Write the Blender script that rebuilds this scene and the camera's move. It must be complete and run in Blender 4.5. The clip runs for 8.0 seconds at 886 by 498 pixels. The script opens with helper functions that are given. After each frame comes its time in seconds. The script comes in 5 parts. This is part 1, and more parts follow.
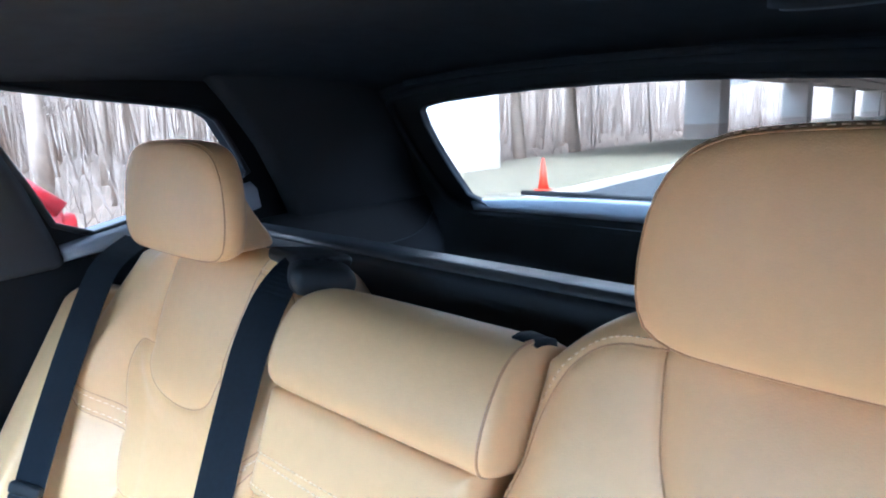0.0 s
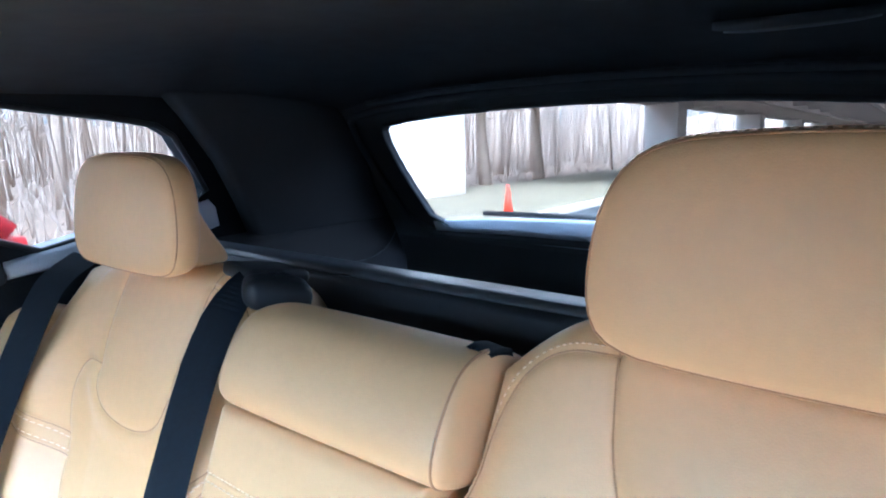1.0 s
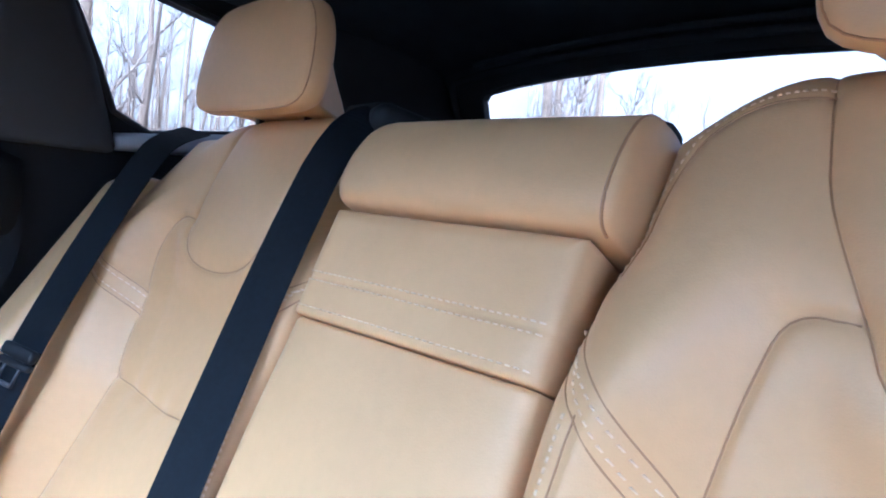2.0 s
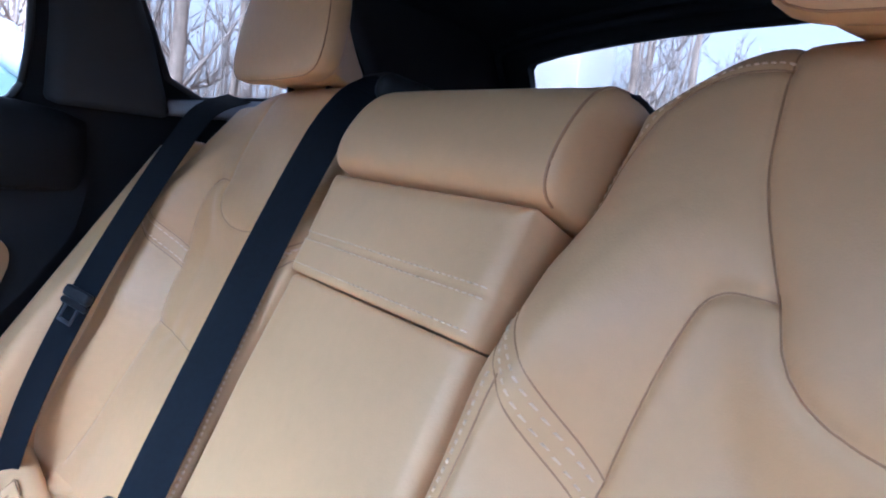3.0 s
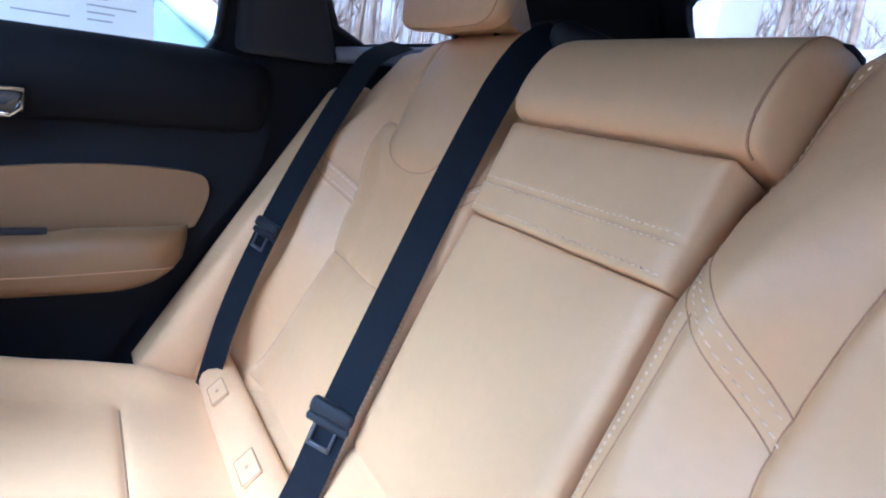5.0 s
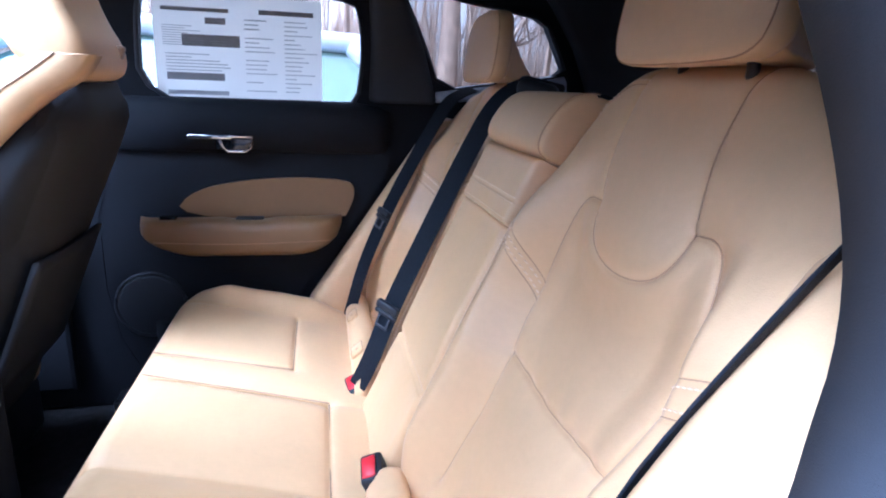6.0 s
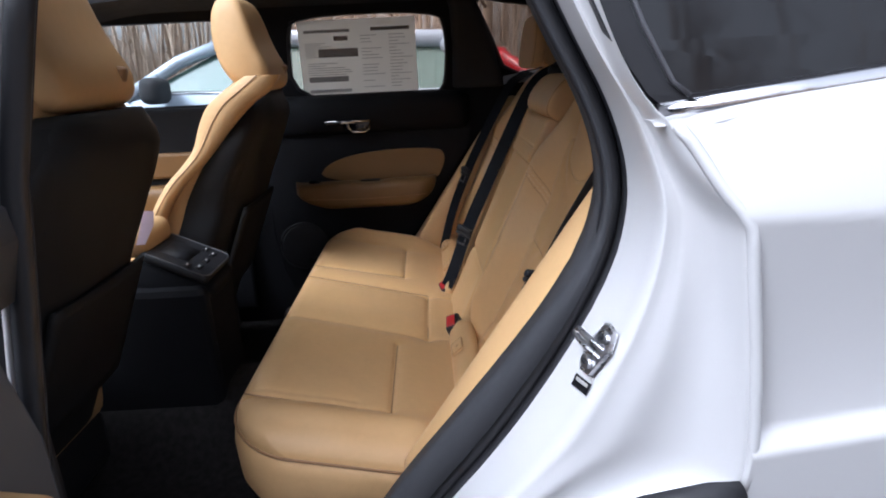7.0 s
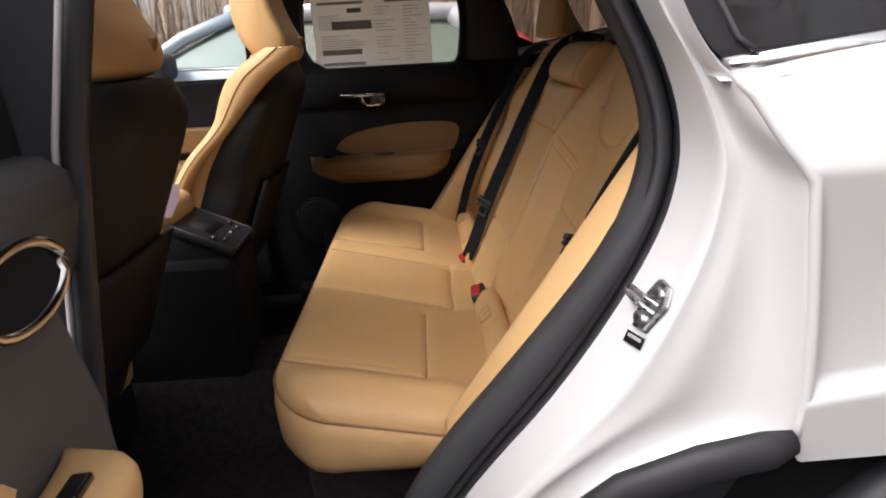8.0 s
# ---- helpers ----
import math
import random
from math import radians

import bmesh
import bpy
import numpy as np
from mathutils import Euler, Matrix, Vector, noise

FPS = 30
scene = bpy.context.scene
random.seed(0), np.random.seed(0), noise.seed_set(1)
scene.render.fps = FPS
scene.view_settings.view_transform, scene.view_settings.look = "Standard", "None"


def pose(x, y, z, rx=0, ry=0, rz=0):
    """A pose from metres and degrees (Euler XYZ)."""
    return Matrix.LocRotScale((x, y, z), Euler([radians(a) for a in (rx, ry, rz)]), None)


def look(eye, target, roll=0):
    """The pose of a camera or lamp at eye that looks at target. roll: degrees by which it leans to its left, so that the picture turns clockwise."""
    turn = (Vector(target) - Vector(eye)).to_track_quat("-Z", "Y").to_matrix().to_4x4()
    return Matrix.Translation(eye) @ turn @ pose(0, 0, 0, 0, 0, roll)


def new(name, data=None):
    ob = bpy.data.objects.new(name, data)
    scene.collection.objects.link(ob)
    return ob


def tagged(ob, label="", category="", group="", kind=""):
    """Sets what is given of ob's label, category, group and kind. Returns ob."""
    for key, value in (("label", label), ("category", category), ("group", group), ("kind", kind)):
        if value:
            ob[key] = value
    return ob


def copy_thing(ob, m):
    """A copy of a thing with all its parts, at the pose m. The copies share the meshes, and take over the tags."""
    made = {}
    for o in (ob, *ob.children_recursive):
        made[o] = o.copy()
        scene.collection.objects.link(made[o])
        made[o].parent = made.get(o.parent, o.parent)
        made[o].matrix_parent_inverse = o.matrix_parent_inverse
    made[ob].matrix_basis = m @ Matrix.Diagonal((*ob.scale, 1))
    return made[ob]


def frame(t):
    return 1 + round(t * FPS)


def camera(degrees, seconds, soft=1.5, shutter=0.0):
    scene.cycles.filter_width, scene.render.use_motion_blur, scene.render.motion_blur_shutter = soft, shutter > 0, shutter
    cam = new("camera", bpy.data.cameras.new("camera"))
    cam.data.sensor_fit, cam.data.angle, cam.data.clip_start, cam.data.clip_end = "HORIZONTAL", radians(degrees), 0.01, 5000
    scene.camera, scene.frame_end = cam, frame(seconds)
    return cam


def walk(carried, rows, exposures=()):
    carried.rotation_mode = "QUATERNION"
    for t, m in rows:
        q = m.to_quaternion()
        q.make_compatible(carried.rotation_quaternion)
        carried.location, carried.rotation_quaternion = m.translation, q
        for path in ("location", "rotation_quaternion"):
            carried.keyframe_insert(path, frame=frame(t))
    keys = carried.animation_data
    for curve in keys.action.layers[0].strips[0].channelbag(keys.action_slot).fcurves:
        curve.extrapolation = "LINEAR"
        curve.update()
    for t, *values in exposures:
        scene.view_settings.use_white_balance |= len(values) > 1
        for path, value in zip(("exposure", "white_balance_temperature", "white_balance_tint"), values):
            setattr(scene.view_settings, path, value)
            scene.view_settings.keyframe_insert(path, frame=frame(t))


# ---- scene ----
# The car stands on a slight slope: its own frame (x to its rear, y to its right side, z up from the ground) is turned by CAR.
CAR = Vector((0.042, 0.030, 1.0)).rotation_difference(Vector((0, 0, 1))).to_matrix().to_4x4()
cam = camera(73.5, 8.0, soft=2.0)
PATH = [
    (0, (0.062, -0.368, 1.444), (1.545, 0.875, 0.938), -2.7),
    (0.5, (0.06, -0.359, 1.444), (1.66, 0.755, 0.995), -2.3),
    (1, (0.066, -0.376, 1.43), (1.636, 0.787, 1.004), -1.9),
    (1.5, (0.073, -0.352, 1.33), (1.558, 0.931, 0.943), -0.3),
    (2, (0.015, -0.306, 1.167), (1.53, 0.992, 1.025), 5.5),
    (2.2, (0.007, -0.307, 1.119), (1.541, 0.975, 1.061), 8.1),
    (3.3, (0.07, -0.436, 1.201), (1.273, 1.109, 0.794), 6.4),
    (3.5, (0.069, -0.46, 1.209), (1.177, 1.133, 0.724), 6.6),
    (4, (0.027, -0.448, 1.201), (0.977, 1.219, 0.638), 5.5),
    (4.5, (-0.04, -0.364, 1.182), (0.968, 1.268, 0.615), 6.5),
    (4.7, (-0.035, -0.34, 1.172), (1.027, 1.271, 0.645), 7.9),
    (5.8, (0.057, -0.777, 1.226), (0.643, 1.071, 0.733), 3.2),
    (6, (0.076, -0.911, 1.247), (0.477, 0.976, 0.721), 2.2),
    (6.5, (0.105, -1.252, 1.282), (0.247, 0.662, 0.717), -0.1),
    (7, (0.107, -1.442, 1.277), (0.14, 0.469, 0.688), -2.8),
    (7.5, (0.048, -1.461, 1.273), (0.075, 0.437, 0.642), -4.0),
    (8, (0.04, -1.456, 1.262), (0.078, 0.434, 0.607), -3.3),
]
EXPOSURES = [(0, 4.4, 4000, -1), (1.0, 4.45, 3990, 0), (1.5, 4.25, 4000, 2), (2.0, 3.52, 4000, 7), (3.3, 3.0, 4030, 9.5), (4.7, 3.2, 3970, 9), (6.0, 2.95, 4170, 16), (6.5, 2.2, 4500, 16), (7.0, 1.35, 5500, 14), (8.0, 1.4, 6500, 16)]
walk(cam, [(t, CAR @ look(eye, target, roll)) for t, eye, target, roll in PATH], EXPOSURES)

# ---- light: a bright overcast day ----
world = bpy.data.worlds.new("sky")
scene.world = world
world.use_nodes = True
wn = world.node_tree
sky = wn.nodes.new("ShaderNodeTexSky")
sky.sky_type, sky.sun_disc = "NISHITA", False
sky.sun_elevation, sky.sun_rotation = radians(52), radians(238)
sky.air_density, sky.dust_density, sky.ozone_density = 1.0, 6.0, 0.6
grey = wn.nodes.new("ShaderNodeHueSaturation")
grey.inputs["Saturation"].default_value = 0.07
wn.links.new(sky.outputs["Color"], grey.inputs["Color"])
wn.links.new(grey.outputs["Color"], wn.nodes["Background"].inputs["Color"])
wn.nodes["Background"].inputs["Strength"].default_value = 0.15
sun = new("sun", bpy.data.lights.new("sun", "SUN"))
sun.data.energy, sun.data.angle, sun.data.color = 0.40, radians(60), (1.0, 0.97, 0.93)
sun.matrix_world = look((-8, -5, 12), (0, 0, 0))


# ---- materials ----
def material(name, colour, rough=0.5, metal=0.0, spread=0.12, scale=30.0, fine=600.0, bump=0.15, coat=0.0, sheen=0.0, spec=0.5, hue=None):
    """A surface with colour variation at two scales, a fine bump and uneven gloss. Lengths in metres."""
    m = bpy.data.materials.new(name)
    m.use_nodes = True
    t = m.node_tree
    b = t.nodes["Principled BSDF"]
    co = t.nodes.new("ShaderNodeTexCoord")
    n1, n2 = t.nodes.new("ShaderNodeTexNoise"), t.nodes.new("ShaderNodeTexNoise")
    for n, s, d in ((n1, scale, 5), (n2, fine, 2)):
        n.inputs["Scale"].default_value, n.inputs["Detail"].default_value = s, d
        t.links.new(co.outputs["Object"], n.inputs["Vector"])
    ramp = t.nodes.new("ShaderNodeValToRGB")
    lo = [c * (1 - spread) for c in (hue or colour)]
    hi = [min(1, c * (1 + spread)) for c in colour]
    ramp.color_ramp.elements[0].position, ramp.color_ramp.elements[1].position = 0.3, 0.7
    ramp.color_ramp.elements[0].color, ramp.color_ramp.elements[1].color = (*lo, 1), (*hi, 1)
    mix = t.nodes.new("ShaderNodeMath")
    mix.operation = "MULTIPLY_ADD"
    mix.inputs[1].default_value = 0.3
    t.links.new(n2.outputs["Fac"], mix.inputs[0])
    sc = t.nodes.new("ShaderNodeMath")
    sc.operation = "MULTIPLY"
    sc.inputs[1].default_value = 0.7
    t.links.new(n1.outputs["Fac"], sc.inputs[0])
    t.links.new(sc.outputs[0], mix.inputs[2])
    t.links.new(mix.outputs[0], ramp.inputs["Fac"])
    t.links.new(ramp.outputs["Color"], b.inputs["Base Color"])
    mr = t.nodes.new("ShaderNodeMapRange")
    mr.inputs["To Min"].default_value, mr.inputs["To Max"].default_value = max(0.02, rough - 0.08), min(1, rough + 0.08)
    t.links.new(n1.outputs["Fac"], mr.inputs["Value"])
    t.links.new(mr.outputs["Result"], b.inputs["Roughness"])
    b.inputs["Metallic"].default_value = metal
    b.inputs["Specular IOR Level"].default_value = spec
    b.inputs["Coat Weight"].default_value, b.inputs["Coat Roughness"].default_value = coat, 0.05
    b.inputs["Sheen Weight"].default_value = sheen
    if bump:
        bp = t.nodes.new("ShaderNodeBump")
        bp.inputs["Strength"].default_value, bp.inputs["Distance"].default_value = bump, 0.001
        t.links.new(n2.outputs["Fac"], bp.inputs["Height"])
        t.links.new(bp.outputs["Normal"], b.inputs["Normal"])
    return m


def leather(name, colour, rough=0.45):
    """Grained leather: small pebbles by Voronoi cells, soft broad tone changes."""
    m = material(name, colour, rough, spread=0.05, scale=9.0, fine=90.0, bump=0)
    t = m.node_tree
    b = t.nodes["Principled BSDF"]
    co = t.nodes.new("ShaderNodeTexCoord")
    vo = t.nodes.new("ShaderNodeTexVoronoi")
    vo.inputs["Scale"].default_value = 700.0
    t.links.new(co.outputs["Object"], vo.inputs["Vector"])
    no = t.nodes.new("ShaderNodeTexNoise")
    no.inputs["Scale"].default_value, no.inputs["Detail"].default_value = 38.0, 4
    t.links.new(co.outputs["Object"], no.inputs["Vector"])
    b1, b2 = t.nodes.new("ShaderNodeBump"), t.nodes.new("ShaderNodeBump")
    b1.inputs["Strength"].default_value, b1.inputs["Distance"].default_value = 0.13, 0.0006
    b2.inputs["Strength"].default_value, b2.inputs["Distance"].default_value = 0.18, 0.004
    t.links.new(vo.outputs["Distance"], b1.inputs["Height"])
    t.links.new(no.outputs["Fac"], b2.inputs["Height"])
    t.links.new(b2.outputs["Normal"], b1.inputs["Normal"])
    t.links.new(b1.outputs["Normal"], b.inputs["Normal"])
    return m


def glass(name, tint, rough=0.0):
    m = bpy.data.materials.new(name)
    m.use_nodes = True
    t = m.node_tree
    t.nodes.clear()
    out = t.nodes.new("ShaderNodeOutputMaterial")
    tr, gl, mx = t.nodes.new("ShaderNodeBsdfTransparent"), t.nodes.new("ShaderNodeBsdfGlossy"), t.nodes.new("ShaderNodeMixShader")
    fr = t.nodes.new("ShaderNodeLayerWeight")
    fr.inputs["Blend"].default_value = 0.5
    pw, ad = t.nodes.new("ShaderNodeMath"), t.nodes.new("ShaderNodeMath")
    pw.operation, ad.operation = "POWER", "MULTIPLY_ADD"
    pw.inputs[1].default_value, ad.inputs[1].default_value, ad.inputs[2].default_value = 4.0, 0.6, 0.025
    tr.inputs["Color"].default_value = (*tint, 1)
    gl.inputs["Roughness"].default_value = rough
    t.links.new(fr.outputs["Facing"], pw.inputs[0])
    t.links.new(pw.outputs[0], ad.inputs[0])
    t.links.new(ad.outputs[0], mx.inputs["Fac"])
    t.links.new(tr.outputs["BSDF"], mx.inputs[1])
    t.links.new(gl.outputs["BSDF"], mx.inputs[2])
    t.links.new(mx.outputs["Shader"], out.inputs["Surface"])
    return m


TAN = leather("tan leather", (0.66, 0.412, 0.188))
# Same leather as TAN; the shade on the far-side doors is in its colour.
TAN_SHADED = leather("tan leather darkened for shade", (0.195, 0.105, 0.036))
STITCH = material("pale thread", (0.78, 0.58, 0.36), 0.95, spread=0.1, spec=0.05)
PIPING = leather("tan piping", (0.30, 0.165, 0.075))
SEAMED = leather("tan leather in the seams", (0.42, 0.225, 0.095))
WEB = material("black belt webbing", (0.008, 0.0098, 0.0138), 0.7, spread=0.25, scale=200, fine=1400, bump=0.5, spec=0.15)
BLACK = material("black moulded plastic", (0.017, 0.017, 0.019), 0.5, spread=0.15, scale=14, fine=900, bump=0.3, spec=0.3)
SOFT = material("dark soft-touch trim", (0.038, 0.0385, 0.042), 0.75, spread=0.15, scale=8, fine=1100, bump=0.35, spec=0.2)
# Door trim in two copies: DOORTRIM dark for shade, GREYTRIM pale for daylight.
DOORTRIM = material("black trim and shaded door trim", (0.0120, 0.0124, 0.0145), 0.75, spread=0.15, scale=8, fine=1100, bump=0.35, spec=0.12)
BACKCOVER = material("black seat back vinyl", (0.020, 0.0195, 0.020), 0.6, spread=0.15, scale=10, fine=900, bump=0.3, spec=0.25)
GREYTRIM = material("grey plastic and daylit door trim", (0.088, 0.087, 0.090), 0.5, spread=0.12, scale=10, fine=1000, bump=0.3, spec=0.3)
CLOTH = material("black headliner cloth", (0.036, 0.037, 0.042), 0.95, spread=0.2, scale=25, fine=1500, bump=0.5, spec=0.1)
CARPET = material("black carpet", (0.026, 0.024, 0.024), 1.0, spread=0.4, scale=60, fine=900, bump=1.0, spec=0.1)
GLOSS = material("gloss black", (0.008, 0.008, 0.009), 0.12, spread=0.1, bump=0, coat=0.5)
DARKGLASS = material("dark quarter glass", (0.010, 0.010, 0.011), 0.025, spread=0.1, bump=0)
RUBBER = material("black rubber", (0.014, 0.014, 0.016), 0.45, spread=0.2, scale=40, fine=500, bump=0.2)
CHROME = material("chrome", (0.78, 0.78, 0.80), 0.13, metal=1.0, spread=0.05, bump=0)
STEEL = material("zinc-plated steel", (0.55, 0.55, 0.57), 0.28, metal=1.0, spread=0.1, scale=80, bump=0.1)
PAINT = material("pearl white paint", (0.50, 0.495, 0.49), 0.38, spread=0.012, scale=2, fine=4000, bump=0.02, coat=0.8)
PAINT.node_tree.nodes["Principled BSDF"].inputs["Coat Roughness"].default_value = 0.24
RED = material("red plastic", (0.55, 0.015, 0.02), 0.35, spread=0.1, bump=0)
SATIN = material("satin grey plastic", (0.06, 0.06, 0.065), 0.32, spread=0.1, scale=10, fine=900, bump=0.15)
# The pale bluish tone paints in the sky's reflection on the window ledges.
SHEEN_LEDGE = material("ledge paled with sky sheen", (0.36, 0.37, 0.42), 0.4, spread=0.08, scale=6, bump=0.1)
PAPER = material("white paper", (0.76, 0.76, 0.74), 0.7, spread=0.04, scale=20, bump=0.05)
SHEET = material("thin translucent paper", (0.80, 0.79, 0.75), 0.8, spread=0.04, scale=20, bump=0.05)
_out, _b = SHEET.node_tree.nodes["Material Output"], SHEET.node_tree.nodes["Principled BSDF"]
_tl, _mx = SHEET.node_tree.nodes.new("ShaderNodeBsdfTranslucent"), SHEET.node_tree.nodes.new("ShaderNodeMixShader")
_tl.inputs["Color"].default_value, _mx.inputs["Fac"].default_value = (0.93, 0.92, 0.87, 1), 0.55
for _a, _c in ((_b.outputs["BSDF"], _mx.inputs[1]), (_tl.outputs["BSDF"], _mx.inputs[2]), (_mx.outputs["Shader"], _out.inputs["Surface"])):
    SHEET.node_tree.links.new(_a, _c)
INK = material("grey printing", (0.30, 0.285, 0.275), 0.8, spread=0.15, bump=0)
PALEINK = material("pale grey printing", (0.45, 0.44, 0.43), 0.8, spread=0.15, bump=0)
PINK = material("pink paper", (0.72, 0.55, 0.60), 0.7, spread=0.05, bump=0)
CLEAR = glass("clear window glass", (0.93, 0.96, 0.95))
# TINTED and HALF carry a warm cast that offsets the cool white balance.
TINTED = glass("light-warming tinted rear glass", (0.56, 0.52, 0.48))
HALF = glass("lightly tinted, light-warming glass", (0.88, 0.82, 0.76))
ROOFGLASS = glass("green-tinted roof glass", (0.84, 0.84, 0.80))
PRIVACY = glass("dark privacy glass", (0.10, 0.11, 0.11))
SILVER = material("silver blue car paint", (0.42, 0.48, 0.56), 0.3, metal=0.3, spread=0.04, scale=6, coat=0.8, bump=0)
SMOKE = material("green car window", (0.10, 0.155, 0.135), 0.16, spread=0.1, bump=0, coat=0.3)
REDPAINT = material("red car paint", (0.48, 0.012, 0.02), 0.3, spread=0.05, coat=0.8, bump=0)
CONE = material("orange cone plastic", (0.60, 0.040, 0.010), 0.5, spread=0.08, bump=0.05)
CONCRETE = material("pale concrete", (0.62, 0.60, 0.58), 0.85, spread=0.14, scale=1.6, fine=60, bump=0.5)
STAINED = material("stained concrete", (0.44, 0.375, 0.32), 0.9, spread=0.2, scale=1.2, fine=40, bump=0.5)
ASPHALT = material("worn asphalt", (0.055, 0.055, 0.057), 0.95, spread=0.3, scale=3, fine=120, bump=0.6, spec=0.08)
LITTER = material("leaf litter", (0.165, 0.112, 0.075), 0.95, spread=0.5, scale=2.2, fine=34, bump=1.0, hue=(0.105, 0.070, 0.046))
GRASS = material("dull winter grass", (0.135, 0.108, 0.062), 0.95, spread=0.45, scale=2.5, fine=60, bump=1.0)
BARK = material("grey-brown bark", (0.36, 0.28, 0.215), 0.95, spread=0.4, scale=6, fine=50, bump=1.0)
FARWOOD = material("far leafless woods", (0.32, 0.263, 0.22), 1.0, spread=0.30, scale=2.2, fine=11, bump=0, spec=0)
_map = FARWOOD.node_tree.nodes.new("ShaderNodeMapping")
_map.inputs["Scale"].default_value = (1, 1, 0.22)
for _n in [n for n in FARWOOD.node_tree.nodes if n.type == "TEX_NOISE"]:
    _src = _n.inputs["Vector"].links[0].from_socket
    FARWOOD.node_tree.links.new(_src, _map.inputs["Vector"])
    FARWOOD.node_tree.links.new(_map.outputs["Vector"], _n.inputs["Vector"])
TWIG = material("pale twigs", (0.34, 0.275, 0.225), 0.95, spread=0.35, scale=3, fine=40, bump=0)


# ---- mesh helpers ----
BASES = {}


def thing(name, label, category, base=(0, 0, 0), group="", kind="", frame_of=CAR):
    ob = new(name)
    ob.empty_display_size = 0.05
    ob.matrix_world = frame_of @ Matrix.Translation(base)
    BASES[ob.name] = Vector(base)
    return tagged(ob, label, category, group, kind)


def raw(name, verts, faces, mat, smooth=True):
    me = bpy.data.meshes.new(name)
    me.from_pydata([tuple(v) for v in verts], [], faces)
    me.materials.append(mat)
    me.polygons.foreach_set("use_smooth", [smooth] * len(me.polygons))
    me.update()
    return me


def part(name, geo, mat, parent, label="", smooth=True, bevel=0.0, level=2):
    """One mesh object under a thing or a part; geo is (verts, faces) in the frame of the car or of the place."""
    verts, faces = geo
    root = parent
    while root.parent:
        root = root.parent
    base = BASES[root.name]
    ob = new(name, raw(name, [Vector(v) - base for v in verts], faces, mat, smooth))
    ob.parent = parent
    if label:
        tagged(ob, label)
    if bevel:
        b = ob.modifiers.new("bevel", "BEVEL")
        b.width, b.segments, b.limit_method, b.angle_limit = bevel, level, "ANGLE", radians(35)
    return ob


def solid(name, geo, mat, label, category, kind="", frame_of=CAR, smooth=True, bevel=0.0, group=""):
    """A top-level thing or piece of the setting that is one mesh."""
    verts, faces = geo
    lo = [min(v[i] for v in verts) for i in range(3)]
    hi = [max(v[i] for v in verts) for i in range(3)]
    base = Vector(((lo[0] + hi[0]) / 2, (lo[1] + hi[1]) / 2, lo[2]))
    ob = new(name, raw(name, [Vector(v) - base for v in verts], faces, mat, smooth))
    ob.matrix_world = frame_of @ Matrix.Translation(base)
    BASES[ob.name] = base
    if bevel:
        b = ob.modifiers.new("bevel", "BEVEL")
        b.width, b.segments, b.limit_method, b.angle_limit = bevel, 2, "ANGLE", radians(35)
    return tagged(ob, label, category, group, kind)


def merge(*geos):
    verts, faces = [], []
    for v, f in geos:
        k = len(verts)
        verts += list(v)
        faces += [[i + k for i in q] for q in f]
    return verts, faces


def box(x0, x1, y0, y1, z0, z1):
    v = [(x, y, z) for x in (x0, x1) for y in (y0, y1) for z in (z0, z1)]
    return v, [(0, 1, 3, 2), (4, 6, 7, 5), (0, 4, 5, 1), (2, 3, 7, 6), (0, 2, 6, 4), (1, 5, 7, 3)]


def moved(geo, m):
    return [m @ Vector(v) for v in geo[0]], geo[1]


def grid(nu, nv, F, back=None, closed=False):
    """A sheet F(u, v) of nu by nv cells; back: a vector by which its rim is drawn out and capped."""
    verts = [Vector(F(i / nu, j / nv)) for j in range(nv + 1) for i in range(nu + 1)]
    w = nu + 1
    faces = [(j * w + i, j * w + i + 1, (j + 1) * w + i + 1, (j + 1) * w + i) for j in range(nv) for i in range(nu)]
    if back is not None:
        rim = [i for i in range(nu)] + [j * w + nu for j in range(nv)] + [nv * w + i for i in range(nu, 0, -1)] + [j * w for j in range(nv, 0, -1)]
        k = len(verts)
        verts += [verts[r] + Vector(back) for r in rim]
        n = len(rim)
        faces += [(rim[a], k + a, k + (a + 1) % n, rim[(a + 1) % n]) for a in range(n)]
        faces.append(tuple(range(k, k + n))[::-1])
    return verts, faces


def smooth_loop(pts, rounds=2, closed=True):
    """Corner cutting."""
    pts = [Vector(p) for p in pts]
    for _ in range(rounds):
        out = [] if closed else [pts[0]]
        for a, b in zip(pts, pts[1:] + pts[:1] if closed else pts[1:]):
            out += [a * 0.75 + b * 0.25, a * 0.25 + b * 0.75]
        pts = out if closed else out + [pts[-1]]
    return pts


def resample(pts, n, closed=False):
    pts = [Vector(p) for p in pts]
    if closed:
        pts = pts + pts[:1]
    at = [0.0]
    for a, b in zip(pts, pts[1:]):
        at.append(at[-1] + (b - a).length)
    out, k = [], 0
    for i in range(n):
        d = at[-1] * i / (n if closed else n - 1)
        while k < len(pts) - 2 and at[k + 1] < d:
            k += 1
        f = (d - at[k]) / max(1e-9, at[k + 1] - at[k])
        out.append(pts[k].lerp(pts[k + 1], min(1, f)))
    return out


def loft(rings, caps=True, closed=True):
    n = len(rings[0])
    verts = [Vector(p) for r in rings for p in r]
    faces = [(k * n + i, k * n + (i + 1) % n, (k + 1) * n + (i + 1) % n, (k + 1) * n + i) for k in range(len(rings) - 1) for i in range(n if closed else n - 1)]
    if caps:
        faces += [tuple(range(n))[::-1], tuple(range((len(rings) - 1) * n, len(rings) * n))]
    return verts, faces


